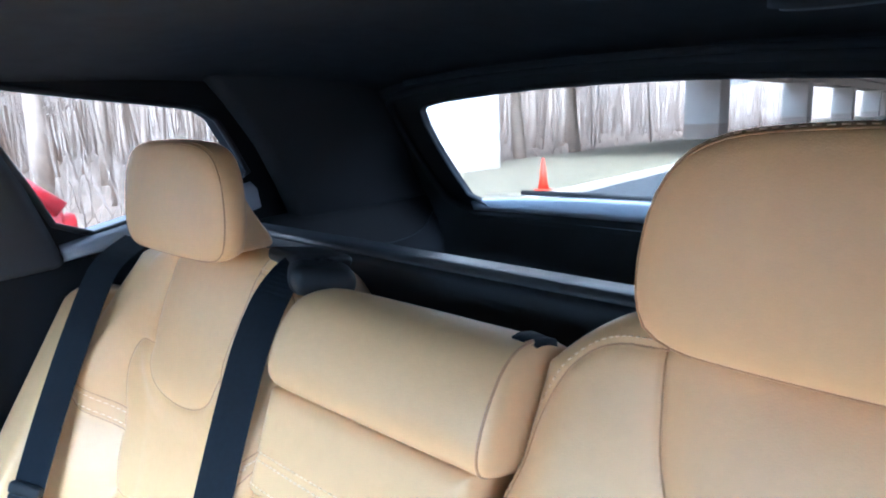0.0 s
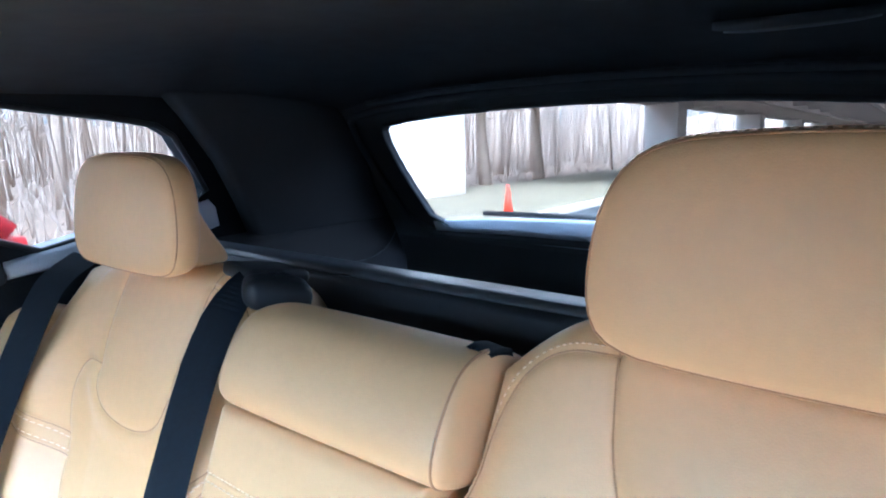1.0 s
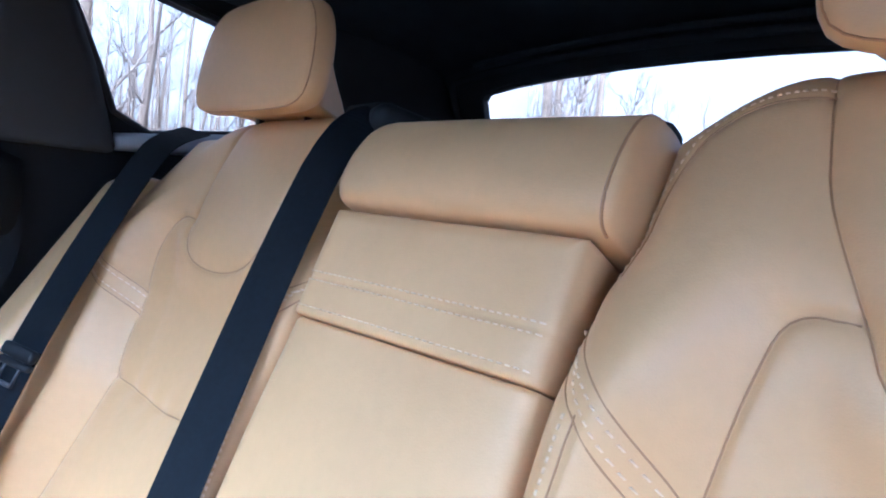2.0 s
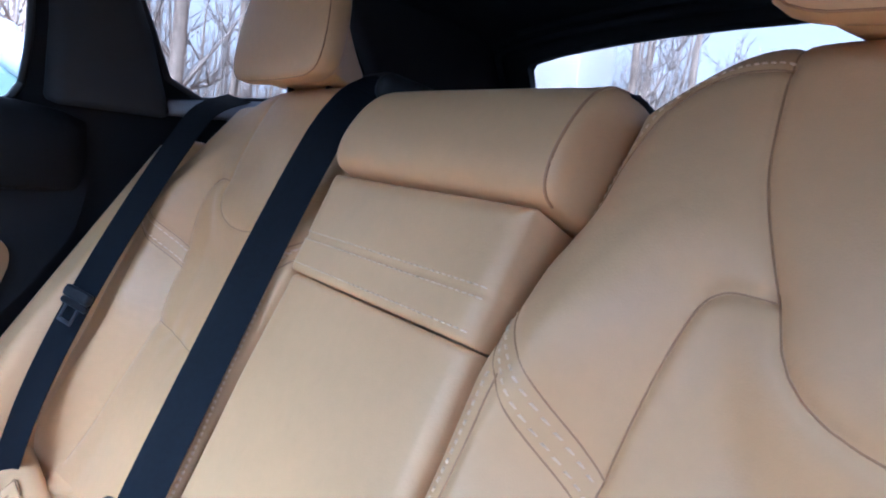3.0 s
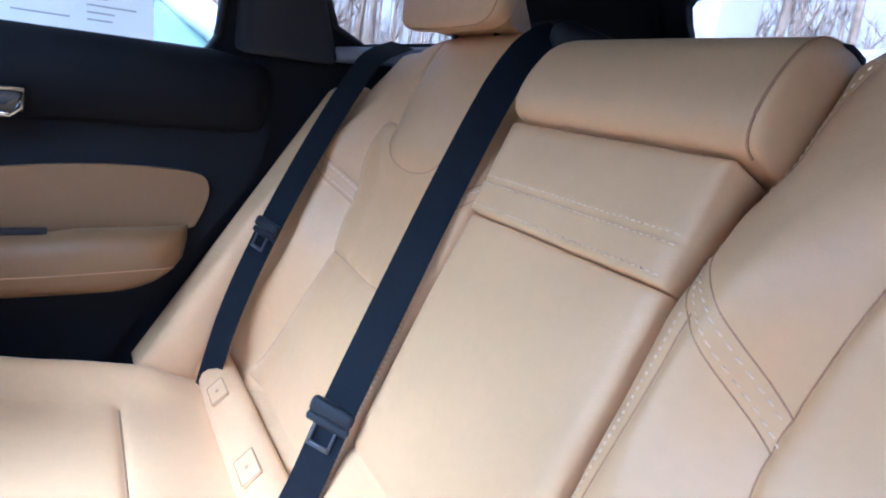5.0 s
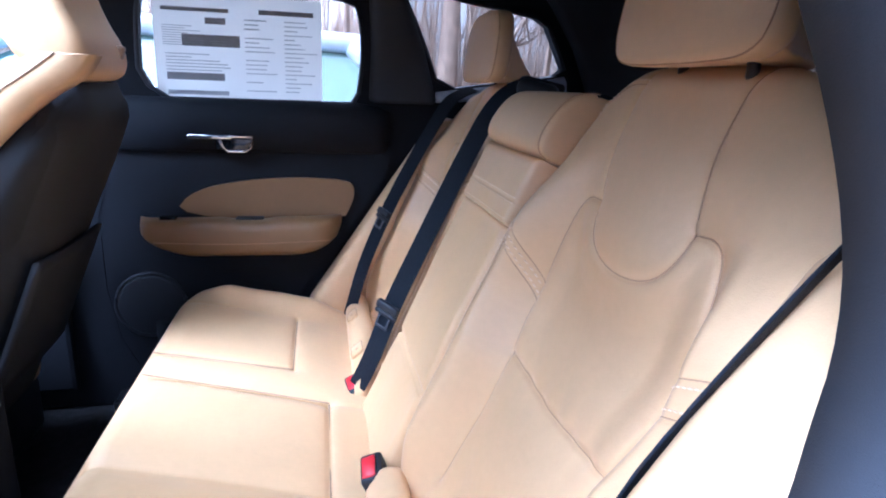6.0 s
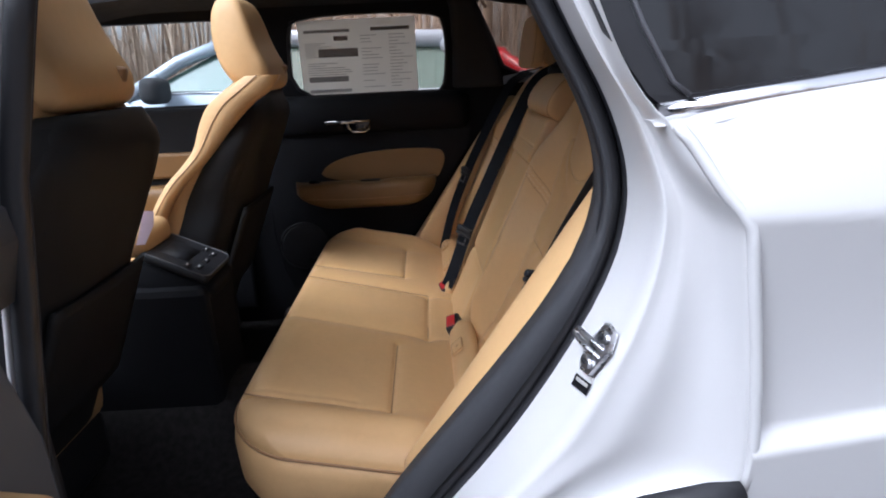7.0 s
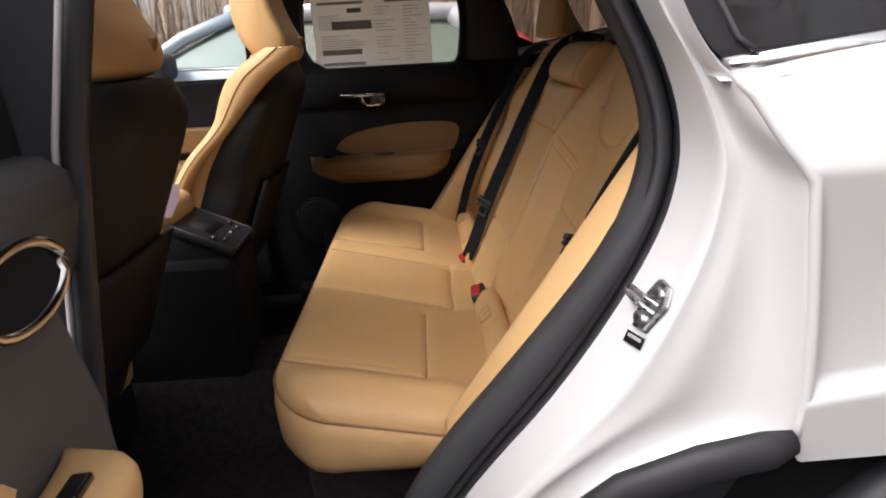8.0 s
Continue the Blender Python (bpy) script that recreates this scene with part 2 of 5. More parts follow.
def tube(path, radius, sides=8, flat=1.0):
    path = [Vector(p) for p in path]
    rings = []
    for i, p in enumerate(path):
        d = (path[min(i + 1, len(path) - 1)] - path[max(i - 1, 0)]).normalized()
        a = d.cross(Vector((0.13, 0.21, 1)) if abs(d.z) < 0.95 else Vector((1, 0.1, 0))).normalized()
        b = d.cross(a)
        r = radius[i] if isinstance(radius, (list, tuple)) else radius
        rings.append([p + a * r * math.cos(k * 2 * math.pi / sides) + b * r * flat * math.sin(k * 2 * math.pi / sides) for k in range(sides)])
    return loft(rings)


def plate(loops, place, thick):
    """A flat piece with holes: loops of (a, b), the first the outline; place(a, b, d) puts a point at depth d in space."""
    from mathutils.geometry import tessellate_polygon
    flat = [(float(p[0]), float(p[1])) for loop in loops for p in loop]
    tris = tessellate_polygon([[Vector((p[0], p[1], 0)) for p in loop] for loop in loops])
    n = len(flat)
    verts = [place(a, b, 0) for a, b in flat] + [place(a, b, thick) for a, b in flat]
    faces = [tuple(t) for t in tris] + [tuple(i + n for i in t)[::-1] for t in tris]
    k = 0
    for loop in loops:
        m = len(loop)
        faces += [(k + i, k + (i + 1) % m, n + k + (i + 1) % m, n + k + i) for i in range(m)]
        k += m
    return verts, faces


def rounded(w, d, h, r, seg=5):
    """A box of size w, d, h about the origin with all edges rounded."""
    bm = bmesh.new()
    bmesh.ops.create_cube(bm, size=1.0)
    bmesh.ops.scale(bm, vec=(w, d, h), verts=bm.verts)
    bmesh.ops.bevel(bm, geom=list(bm.edges), offset=r, segments=seg, profile=0.5, affect="EDGES")
    bm.verts.index_update()
    geo = [v.co.copy() for v in bm.verts], [[v.index for v in f.verts] for f in bm.faces]
    bm.free()
    return geo


def disc(c, axis, r, depth, seg=20):
    z = Vector(axis).normalized()
    a = z.orthogonal().normalized()
    b = z.cross(a)
    ring = [a * math.cos(k * 2 * math.pi / seg) + b * math.sin(k * 2 * math.pi / seg) for k in range(seg)]
    c = Vector(c)
    return loft([[c + v * r for v in ring], [c + z * depth * 0.8 + v * r for v in ring], [c + z * depth + v * r * 0.88 for v in ring]])


def spaced(pts, step):
    pts = [Vector(p) for p in pts]
    total = sum((b - a).length for a, b in zip(pts, pts[1:]))
    return resample(pts, max(2, int(total / step)))


# ---- the rear bench: places on its back are y, w (up along the back) and h (out of it) ----
UP, OUT, BIGHT = Vector((0.41, 0, 0.912)), Vector((-0.912, 0, 0.41)), Vector((0.20, 0, 0.66))


def back_at(y, w, h):
    return BIGHT + UP * w + OUT * h + Vector((0, y, 0))


def far_from(P, line):
    """Distances of the rows of P to a polyline."""
    best = np.full(len(P), 9.0)
    for a, b in zip(line, line[1:]):
        a, b = np.array(a, float), np.array(b, float)
        d = b - a
        t = np.clip(((P - a) @ d) / (d @ d), 0, 1)
        best = np.minimum(best, np.linalg.norm(P - a - t[:, None] * d, axis=1))
    return best


def inside(P, poly):
    poly = np.array(poly, float)
    hit = np.zeros(len(P), bool)
    for (ax, ay), (bx, by) in zip(poly, np.roll(poly, -1, 0)):
        cross = (ay > P[:, 1]) != (by > P[:, 1])
        hit ^= cross & (P[:, 0] < (bx - ax) * (P[:, 1] - ay) / (by - ay + 1e-12) + ax)
    return hit


def step(x):
    x = np.clip(x, 0, 1)
    return x * x * (3 - 2 * x)


def flat2(pts, rounds=2):
    return [(p[0], p[1]) for p in smooth_loop([(a, b, 0) for a, b in pts], rounds, closed=False)]


YOKE = flat2([(0.252, 0.67), (0.262, 0.59), (0.281, 0.505), (0.290, 0.455), (0.35, 0.436), (0.425, 0.444), (0.457, 0.475), (0.457, 0.51), (0.447, 0.60), (0.443, 0.67)])
ARCH_IN = flat2([(0.280, 0.497), (0.245, 0.497), (0.229, 0.465), (0.217, 0.40), (0.209, 0.35), (0.217, 0.295), (0.226, 0.255), (0.222, 0.15), (0.205, 0.02)])
ARCH_OUT = flat2([(0.457, 0.50), (0.497, 0.503), (0.516, 0.46), (0.520, 0.40), (0.510, 0.34), (0.490, 0.281), (0.50, 0.2), (0.53, 0.08), (0.555, 0.02)])
CREASE = [(0.222, 0.280), (0.36, 0.270), (0.492, 0.279)]
BAND = [flat2([(0.140, 0.468), (0.150, 0.440), (0.214, 0.380)]), flat2([(0.140, 0.440), (0.150, 0.412), (0.211, 0.354)]), [(0.645, 0.437), (0.515, 0.388)], [(0.645, 0.405), (0.513, 0.358)]]
RIM = flat2([(0.146, 0.50), (0.150, 0.565), (0.172, 0.612), (0.205, 0.632), (0.258, 0.634)])
INNER = [(0.158, 0.41), (0.150, 0.25), (0.146, 0.05)]
INSERT = ARCH_IN[::-1] + YOKE[4:-4] + ARCH_OUT


def side_at(w):
    return 0.637 - 0.085 * np.clip((w - 0.40) / 0.265, 0, 1.05) ** 2.2


def top_at(y):
    return 0.667 - 0.062 * np.clip(1 - (y - 0.14) / 0.12, 0, 1) ** 2.3 - 0.03 * np.clip((y - 0.42) / 0.1, 0, 1) ** 2


def outboard_height(P):
    """The relief of an outboard back: a sunk, sewn insert between tall rounded wings, a head yoke and rolled edges."""
    y, w = P[:, 0], P[:, 1]

    def roll(edge, r):
        e = np.clip(edge / r, 0, 1)
        return r * 0.8 * (1 - np.sqrt(np.clip(1 - (1 - e) ** 2, 0, 1)))

    upper = step((w - 0.36) / 0.12)
    ins, head = inside(P, INSERT), inside(P, YOKE)
    d_in, d_out = far_from(P, ARCH_IN), far_from(P, ARCH_OUT)
    d_yoke = far_from(P, YOKE)
    well = step(d_in / 0.055) * step(d_out / 0.055) * step(d_yoke / 0.05)
    h = -0.002 + 0.016 * upper
    wing = step((w + 0.06) / 0.16) * (1 - 0.72 * step((w - 0.40) / 0.14))
    inner = y < 0.37
    d_wing = np.where(inner, d_in, d_out)
    tall = np.where(inner, 0.050, 0.044) * wing
    h += np.where(~ins & ~head & (w < 0.62), tall * step(d_wing / 0.052) * step(d_yoke / 0.06) * (1 - step((w - 0.50) / 0.12)), 0)
    h += np.where(ins & ~head, (-0.012 + 0.014 * np.exp(-((w - 0.19) / 0.09) ** 2)) * well, 0)
    h += 0.012 * np.exp(-(((y - 0.36) / 0.085) ** 2 + ((w - 0.555) / 0.075) ** 2))
    R = 0.046
    edge_in = upper * roll(y - 0.139, R) + (1 - upper) * roll(y - 0.139, 0.020)
    h -= np.maximum(edge_in, roll(np.minimum(side_at(w) - y, top_at(y) - w), R))
    for line, deep in ((YOKE, 1.0), (ARCH_IN[:-3], 1.1), (ARCH_OUT[:-3], 1.1), (CREASE, 1.1), (RIM, 0.55), (INNER, 0.5), *((b, 0.5) for b in BAND)):
        d = far_from(P, line)
        h -= deep * (0.0022 * np.exp(-((d / 0.0035) ** 2)) + 0.0046 * np.exp(-np.sqrt(d * d + 0.0025 ** 2) / 0.012))
    h += 0.0012 * np.sin(23 * y + 31 * w) * np.sin(17 * w - 9 * y)
    # puckers that run off the crease and the arch seams
    h += 0.0010 * np.sin(150 * y) * np.exp(-np.abs(w - 0.276) / 0.02) * ins
    return h


def outboard_back(side):
    nu, nv = 250, 330
    U, V = np.meshgrid(np.linspace(0, 1, nu + 1), np.linspace(0, 1, nv + 1))
    lin = -0.06 + V * 0.727
    y = 0.139 + U * (side_at(lin) - 0.139)
    w = -0.06 + V * (top_at(y) + 0.06)
    h = outboard_height(np.stack([y.ravel(), w.ravel()], 1)).reshape(y.shape)
    return grid(nu, nv, lambda u, v: seat_at(side, y[round(v * nv), round(u * nu)], w[round(v * nv), round(u * nu)], h[round(v * nv), round(u * nu)]), back=-OUT * 0.085)


def seat_at(side, y, w, h):
    """A place on an outboard back: the seat beside the open door stands a little higher at the shoulder and closes up to the armrest."""
    inner = max(0.0, 1 - (y - 0.139) / 0.06)
    if side > 0:
        return back_at(y + 0.004 * inner, w, h)
    y -= 0.024 * float(step((w - 0.45) / 0.13)) * math.exp(-(((y - 0.36) / 0.15) ** 4))
    return back_at(-(y - 0.010 * inner * (1 - float(step((w - 0.48) / 0.06)))), w + 0.020 * float(step((w - 0.36) / 0.28)), h)


def stitches(line, height, place, step_len=0.0062, off=0.0, length=0.0044, wide=0.0017):
    """Short raised threads along a seam."""
    geos = []
    pts = spaced([(a, b, 0) for a, b in line], step_len)
    for a, b in zip(pts, pts[1:]):
        d = (b - a).normalized()
        nrm = Vector((-d.y, d.x, 0))
        c = (a + b) / 2 + nrm * off
        q = [c + d * sx * length / 2 + nrm * sy * wide / 2 for sx, sy in ((-1, -1), (1, -1), (1, 1), (-1, 1))]
        hs = height(np.array([[p.x, p.y] for p in q]))
        lo = [place(p.x, p.y, h - 0.001) for p, h in zip(q, hs)]
        hi = [place(c.x + (p.x - c.x) * 0.8, c.y + (p.y - c.y) * 0.6, h + 0.0014) for p, h in zip(q, hs)]
        geos.append((lo + hi, [(4, 5, 6, 7), (0, 1, 5, 4), (1, 2, 6, 5), (2, 3, 7, 6), (3, 0, 4, 7)]))
    return merge(*geos)


REST_Y, REST_Z = {1: 0.376, -1: 0.356}, {1: 1.262, -1: 1.279}
PAD = resample(smooth_loop([(0, y, z) for y, z in ((-0.120, 0.0), (-0.134, 0.035), (-0.127, 0.098), (-0.100, 0.134), (-0.04, 0.141), (0.04, 0.141), (0.100, 0.134), (0.127, 0.098), (0.134, 0.035), (0.120, 0.0), (0.05, -0.004), (-0.05, -0.004))], 2), 64, closed=True)


def pad_ring(side, scale, back):
    """The outline of a headrest's pad, drawn in by scale and set back; the pad leans a little to the rear."""
    out = []
    for p in PAD:
        z = 0.068 + (p.z - 0.068) * scale
        out.append((0.401 + (0.010 if side < 0 else 0) + 0.13 * z + back, side * REST_Y[side] + p.y * scale, REST_Z[side] + z))
    return out


def headrest_pad(side):
    rows = ((0.02, -0.0030), (0.35, -0.0026), (0.65, -0.0012), (0.84, 0.0004), (0.925, 0.0022), (0.965, 0.0046), (0.988, 0.0088), (1.0, 0.015), (1.0, 0.024), (0.985, 0.031), (0.95, 0.035), (0.6, 0.038), (0.02, 0.038))
    return loft([pad_ring(side, a, b) for a, b in rows])


def headrest_wedge(side):
    """The tapering rear of a headrest, down to its tail."""
    prof = smooth_loop([(x, 0, z) for x, z in ((0.425, 0.004), (0.432, 0.118), (0.444, 0.122), (0.458, 0.086), (0.484, 0.042), (0.510, 0.010), (0.514, -0.006), (0.485, -0.004))], 2)
    rings = []
    for k in range(25):
        a = math.sin(math.pi * (k / 24 - 0.5))
        rnd = 1 - math.sqrt(max(0, 1 - max(0.0, (abs(a) - 0.7) / 0.3) ** 2))
        ring = []
        for p in prof:
            wide = 0.112 - 0.030 * max(0, (p.x - 0.43) / 0.085)
            ring.append((p.x - 0.02 * rnd * max(0, (p.x - 0.43) / 0.085) + (0.010 if side < 0 else 0), side * REST_Y[side] + a * wide, REST_Z[side] + 0.05 + (p.z - 0.05) * (1 - 0.18 * rnd)))
        rings.append(ring)
    return loft(rings)


def cushion_top(x):
    return 0.68 - 0.215 * x


SEAMS = [
    ([(-0.50, 0.0), (-0.495, -0.25), (-0.49, -0.30)], 1.0), ([(-0.50, 0.0), (-0.225, 0.0)], 1.0), ([(-0.482, -0.06), (-0.475, -0.30)], 0.25),
    ([(0.228, 0.0), (0.222, -0.30)], 1.0), ([(0.228, 0.0), (0.488, 0.0)], 1.0), ([(0.49, -0.10), (0.50, -0.30)], 0.3),
    ([(0.118, 0.07), (0.128, -0.05), (0.142, -0.30)], 0.8), ([(-0.150, 0.068), (0.118, 0.07)], 1.1), ([(-0.150, 0.068), (-0.135, -0.05), (-0.118, -0.30)], 0.35),
    ([(0.118, 0.07), (0.10, 0.19)], 0.5), ([(-0.150, 0.068), (-0.155, 0.19)], 0.5),
]


HALF_W = 0.622


def cushion_front(y):
    b = min(1.0, max(0.0, (abs(y) - 0.485) / (HALF_W - 0.485)))
    return -0.272 + 0.115 * (1 - math.sqrt(max(0.0, 1 - b * b)))


def cushion_rim(drop):
    """The plan of the bench cushion's edge from its near rear corner round the front to the far one, with outward normals."""
    ys = [-HALF_W * math.cos(math.pi * k / 160) for k in range(161)]
    pts = [Vector((0.19 - 0.347 * k / 30, -HALF_W, 0)) for k in range(30)] + [Vector((cushion_front(y), y, 0)) for y in ys] + [Vector((-0.157 + 0.347 * k / 30, HALF_W, 0)) for k in range(1, 31)]
    out = []
    for i, p in enumerate(pts):
        d = pts[min(i + 1, len(pts) - 1)] - pts[max(i - 1, 0)]
        out.append((Vector((p.x, p.y, cushion_top(p.x) - drop)), Vector((-d.y, d.x, 0)).normalized() * -1))
    return [(p, -n if n.dot(Vector((p.x - 0.05, p.y, 0))) < 0 else n) for p, n in out]


def bench_cushion():
    """The top of the bench: sewn pads that slope up to a rounded front edge."""
    nu, nv, rear, R = 320, 150, 0.19, 0.034
    ys = [-HALF_W * math.cos(math.pi * i / nu) * 0.5 - HALF_W * (1 - 2 * i / nu) * 0.5 for i in range(nu + 1)]
    P, E = [], []
    for j in range(nv + 1):
        for y in ys:
            f = cushion_front(y)
            x = rear + (f - rear) * (1 - (1 - j / nv) ** 1.25)
            P.append((y, x))
            E.append(min(HALF_W - abs(y), x - f, math.hypot(max(0, x - f), 1e-6)))
    P, E = np.array(P), np.array(E)
    g = np.zeros(len(P))
    for line, deep in SEAMS:
        d = far_from(P, line)
        g -= deep * (0.0035 * np.exp(-((d / 0.004) ** 2)) + 0.0065 * np.exp(-d / 0.014))
    g -= 0.008 * np.exp(-((far_from(P, [(-0.118, -0.30), (-0.150, 0.06)]) / 0.03) ** 2))
    g -= 0.006 * np.exp(-((far_from(P, [(0.15, -0.30), (0.125, 0.06)]) / 0.025) ** 2))
    pad = 0.010 * np.exp(-(((np.abs(P[:, 0]) - 0.36) / 0.17) ** 4)) + 0.006 * np.exp(-((P[:, 0] / 0.11) ** 4))
    e = np.clip(E / R, 0, 1)
    g += np.where(P[:, 0] > 0, 0.040, 0.022) * np.exp(-(((np.abs(P[:, 0]) - 0.553) / 0.040) ** 2)) * step((0.15 - P[:, 1]) / 0.12) * step((P[:, 1] + 0.27) / 0.12)
    g += pad * step((0.12 - P[:, 1]) / 0.1) * step(E / 0.06)
    g = g * step(E / 0.012) - 0.030 * (1 - np.sqrt(np.clip(1 - (1 - e) ** 2, 0, 1)))
    verts = [(x, y, cushion_top(x) + float(h) + 0.0022 * noise.noise(Vector((x * 14, y * 9, 1)))) for (y, x), h in zip(P.tolist(), g)]
    n = nu + 1
    return verts, [(j * n + i, (j + 1) * n + i, (j + 1) * n + i + 1, j * n + i + 1) for j in range(nv) for i in range(nu)]


def bench_border():
    """The boxed border below the piping, a little slack and wavy."""
    rings = []
    rim = cushion_rim(0.029)
    for out, low in ((-0.004, 0.0), (0.003, 0.004), (0.007, 0.02), (0.008, 0.04), (0.004, 0.06), (-0.006, 0.074), (-0.03, 0.082)):
        ring = []
        for k, (p, nrm) in enumerate(rim):
            front = min(1.0, max(0.0, (0.0 - p.x) / 0.2))
            wob = 0.0035 * noise.noise(Vector((p.x * 26, p.y * 18, low * 40))) * (low > 0.01)
            ring.append(p + nrm * (out + wob) - Vector((0, 0, low * (1 + 0.55 * front))))
        rings.append(ring)
    return loft(rings, caps=False, closed=False)


def outboard_seat(side):
    where = "beside the open door" if side < 0 else "beside the closed door"
    seat = thing("passenger_seat", f"tan leather seat with contoured back {where}", "car seat", (0.1, side * 0.38, 0.50), "rear bench seats")
    part("backrest", outboard_back(side), TAN, seat)

    def put(a, b, h):
        return seat_at(side, a, b, h)

    threads = [stitches(l, outboard_height, put, off=o) for l, o in ((RIM, 0.006), (INNER, -0.006), (BAND[0], -0.006), (BAND[1], 0.006), (BAND[2], 0.006), (BAND[3], -0.006))]
    tagged(part("stitching", merge(*threads), STITCH, seat, "pale thread stitching"), kind="stuff")
    for line in (YOKE, ARCH_IN[:-3], ARCH_OUT[:-3], CREASE, RIM, INNER, *BAND):
        pts = spaced([(a, b, 0) for a, b in line], 0.004)
        hs = outboard_height(np.array([[p.x, p.y] for p in pts]))
        hs = np.convolve(np.pad(hs, 1, mode="edge"), np.ones(3) / 3, "valid")
        part("seam", tube([put(p.x, p.y, h + 0.0002) for p, h in zip(pts, hs)], 0.0007, 6), SEAMED, seat)
    rest = part("headrest", headrest_pad(side), TAN, seat)
    part("rear_wedge", headrest_wedge(side), TAN, rest)
    for y in (-0.055, 0.055):
        part("post", tube([(0.466, side * REST_Y[side] + y, 1.20), (0.466, side * REST_Y[side] + y, REST_Z[side] + 0.02)], 0.006), SATIN, rest, "dark headrest post")
    edge = [Vector(p) for p in pad_ring(side, 0.970, 0.0048)]
    part("seam", tube(edge + edge[:2], 0.0008, 6), SEAMED, rest)
    top = spaced([p + Vector((0.0045, 0, 0.002)) for p in edge if p.z > REST_Z[side] + 0.112], 0.0062)
    tagged(part("stitching", merge(*[tube([a, a.lerp(b, 0.62)], 0.0006, 4) for a, b in zip(top, top[1:])]), STITCH, rest, "pale thread stitching"), kind="stuff")
    return seat


outboard_seat(-1)
outboard_seat(1)
solid("seat_base", loft([[(-0.19, y, 0.37), (-0.205, y, 0.615), (0.2, y, 0.60), (0.2, y, 0.37)] for y in (-0.585, 0, 0.585)]), CARPET, "black carpeted base under the bench", "seat base", "structure", smooth=False)
bench = thing("bench_cushion", "tan leather bench cushion with sewn pads", "seat cushion", (0, 0, 0.58), frame_of=CAR @ Matrix.Translation((0.015, 0, 0)))
part("pad", bench_cushion(), TAN, bench)
part("border", bench_border(), TAN, bench, "slack tan leather border")
part("piping", tube([p + nrm * 0.002 for p, nrm in cushion_rim(0.029)], 0.0024, 6), PIPING, bench)
for line, deep in SEAMS:
    if deep >= 0.8:
        pts = [p for p in spaced([(a, b, 0) for a, b in line], 0.01) if p.y > cushion_front(p.x) + 0.012]
        part("seam", tube([(p.y, p.x, cushion_top(p.y) - 0.0098 * deep + 0.010 * math.exp(-(((abs(p.x) - 0.36) / 0.17) ** 4)) + 0.0022) for p in pts], 0.0013, 5), PIPING, bench)
for s in (-1, 1):
    part("fold", loft([[(0.150 + 0.030 * math.cos(a) + 0.006 * math.sin(a), s * y, 0.668 + 0.034 * math.sin(a)) for a in [k * math.pi / 8 for k in range(16)]] for y in (0.150, 0.156, 0.17, 0.3, 0.45, 0.585, 0.60, 0.604)]), TAN, bench, "folded leather edge along the back")


# the middle seat: fold-down armrest, flap and round head bolster
FLAP_W = 0.419


def mid_height(P):
    """The armrest's front and the flap above it, which overlaps its top."""
    y, w = P[:, 0], P[:, 1]
    flap = w > FLAP_W
    e = np.clip(np.minimum(np.minimum(0.1395 - y, y + 0.1215), 0.5255 - w) / 0.015, 0, 1)
    h = 0.041 - 0.012 * (1 - np.sqrt(np.clip(1 - (1 - e) ** 2, 0, 1)))
    e = np.clip(np.abs(w - FLAP_W) / 0.006, 0, 1)
    h += np.where(flap, 0.006, 0.0) - np.where(flap, 0.005, 0.008) * (1 - np.sqrt(np.clip(1 - (1 - e) ** 2, 0, 1)))
    h -= 0.0018 * np.exp(-(((w - 0.456) / 0.003) ** 2))
    d = np.abs(w - 0.134)
    h -= 0.006 * np.exp(-((d / 0.003) ** 2)) + 0.004 * np.exp(-d / 0.010)
    h += 0.006 * np.exp(-((w - 0.27) / 0.10) ** 2) * np.cos(np.clip(y / 0.14, -1, 1) * 1.4)
    h += 0.0012 * np.sin(41 * y + 13 * w) * np.sin(19 * w)
    return h


def mid_panel(w0, w1, nv):
    nu = 90
    edge = lambda f: w0 + (w1 - w0) * (0.5 - 0.5 * math.cos(math.pi * f)) * 0.5 + (w1 - w0) * f * 0.5
    return grid(nu, nv, lambda u, v: back_at(-0.121 + 0.260 * u, edge(v), float(mid_height(np.array([[-0.121 + 0.260 * u, edge(v)]]))[0])), back=-OUT * 0.10)


middle = thing("passenger_seat", "tan leather middle seat with folded-up armrest and flap", "car seat", (0.1, 0, 0.50), "rear bench seats")
part("armrest", mid_panel(-0.06, FLAP_W - 0.0008, 130), TAN, middle)
part("flap", mid_panel(FLAP_W + 0.0008, 0.525, 60), TAN, middle, "tan leather flap with a stitched band")
pts = [(-0.1195 + 0.2565 * k / 40, 0.134) for k in range(41)]
part("seam", tube([back_at(y, w, h + 0.0004) for (y, w), h in zip(pts, mid_height(np.array(pts)))], 0.0012, 5), PIPING, middle)
rows = [stitches([(-0.116, 0.456 + o), (0.135, 0.456 + o)], mid_height, back_at, 0.0065) for o in (-0.004, 0.004)] + [stitches([(-0.116, 0.4275), (0.135, 0.4275)], mid_height, back_at, 0.0065)]
tagged(part("stitching", merge(*rows), STITCH, middle, "pale thread stitching"), kind="stuff")

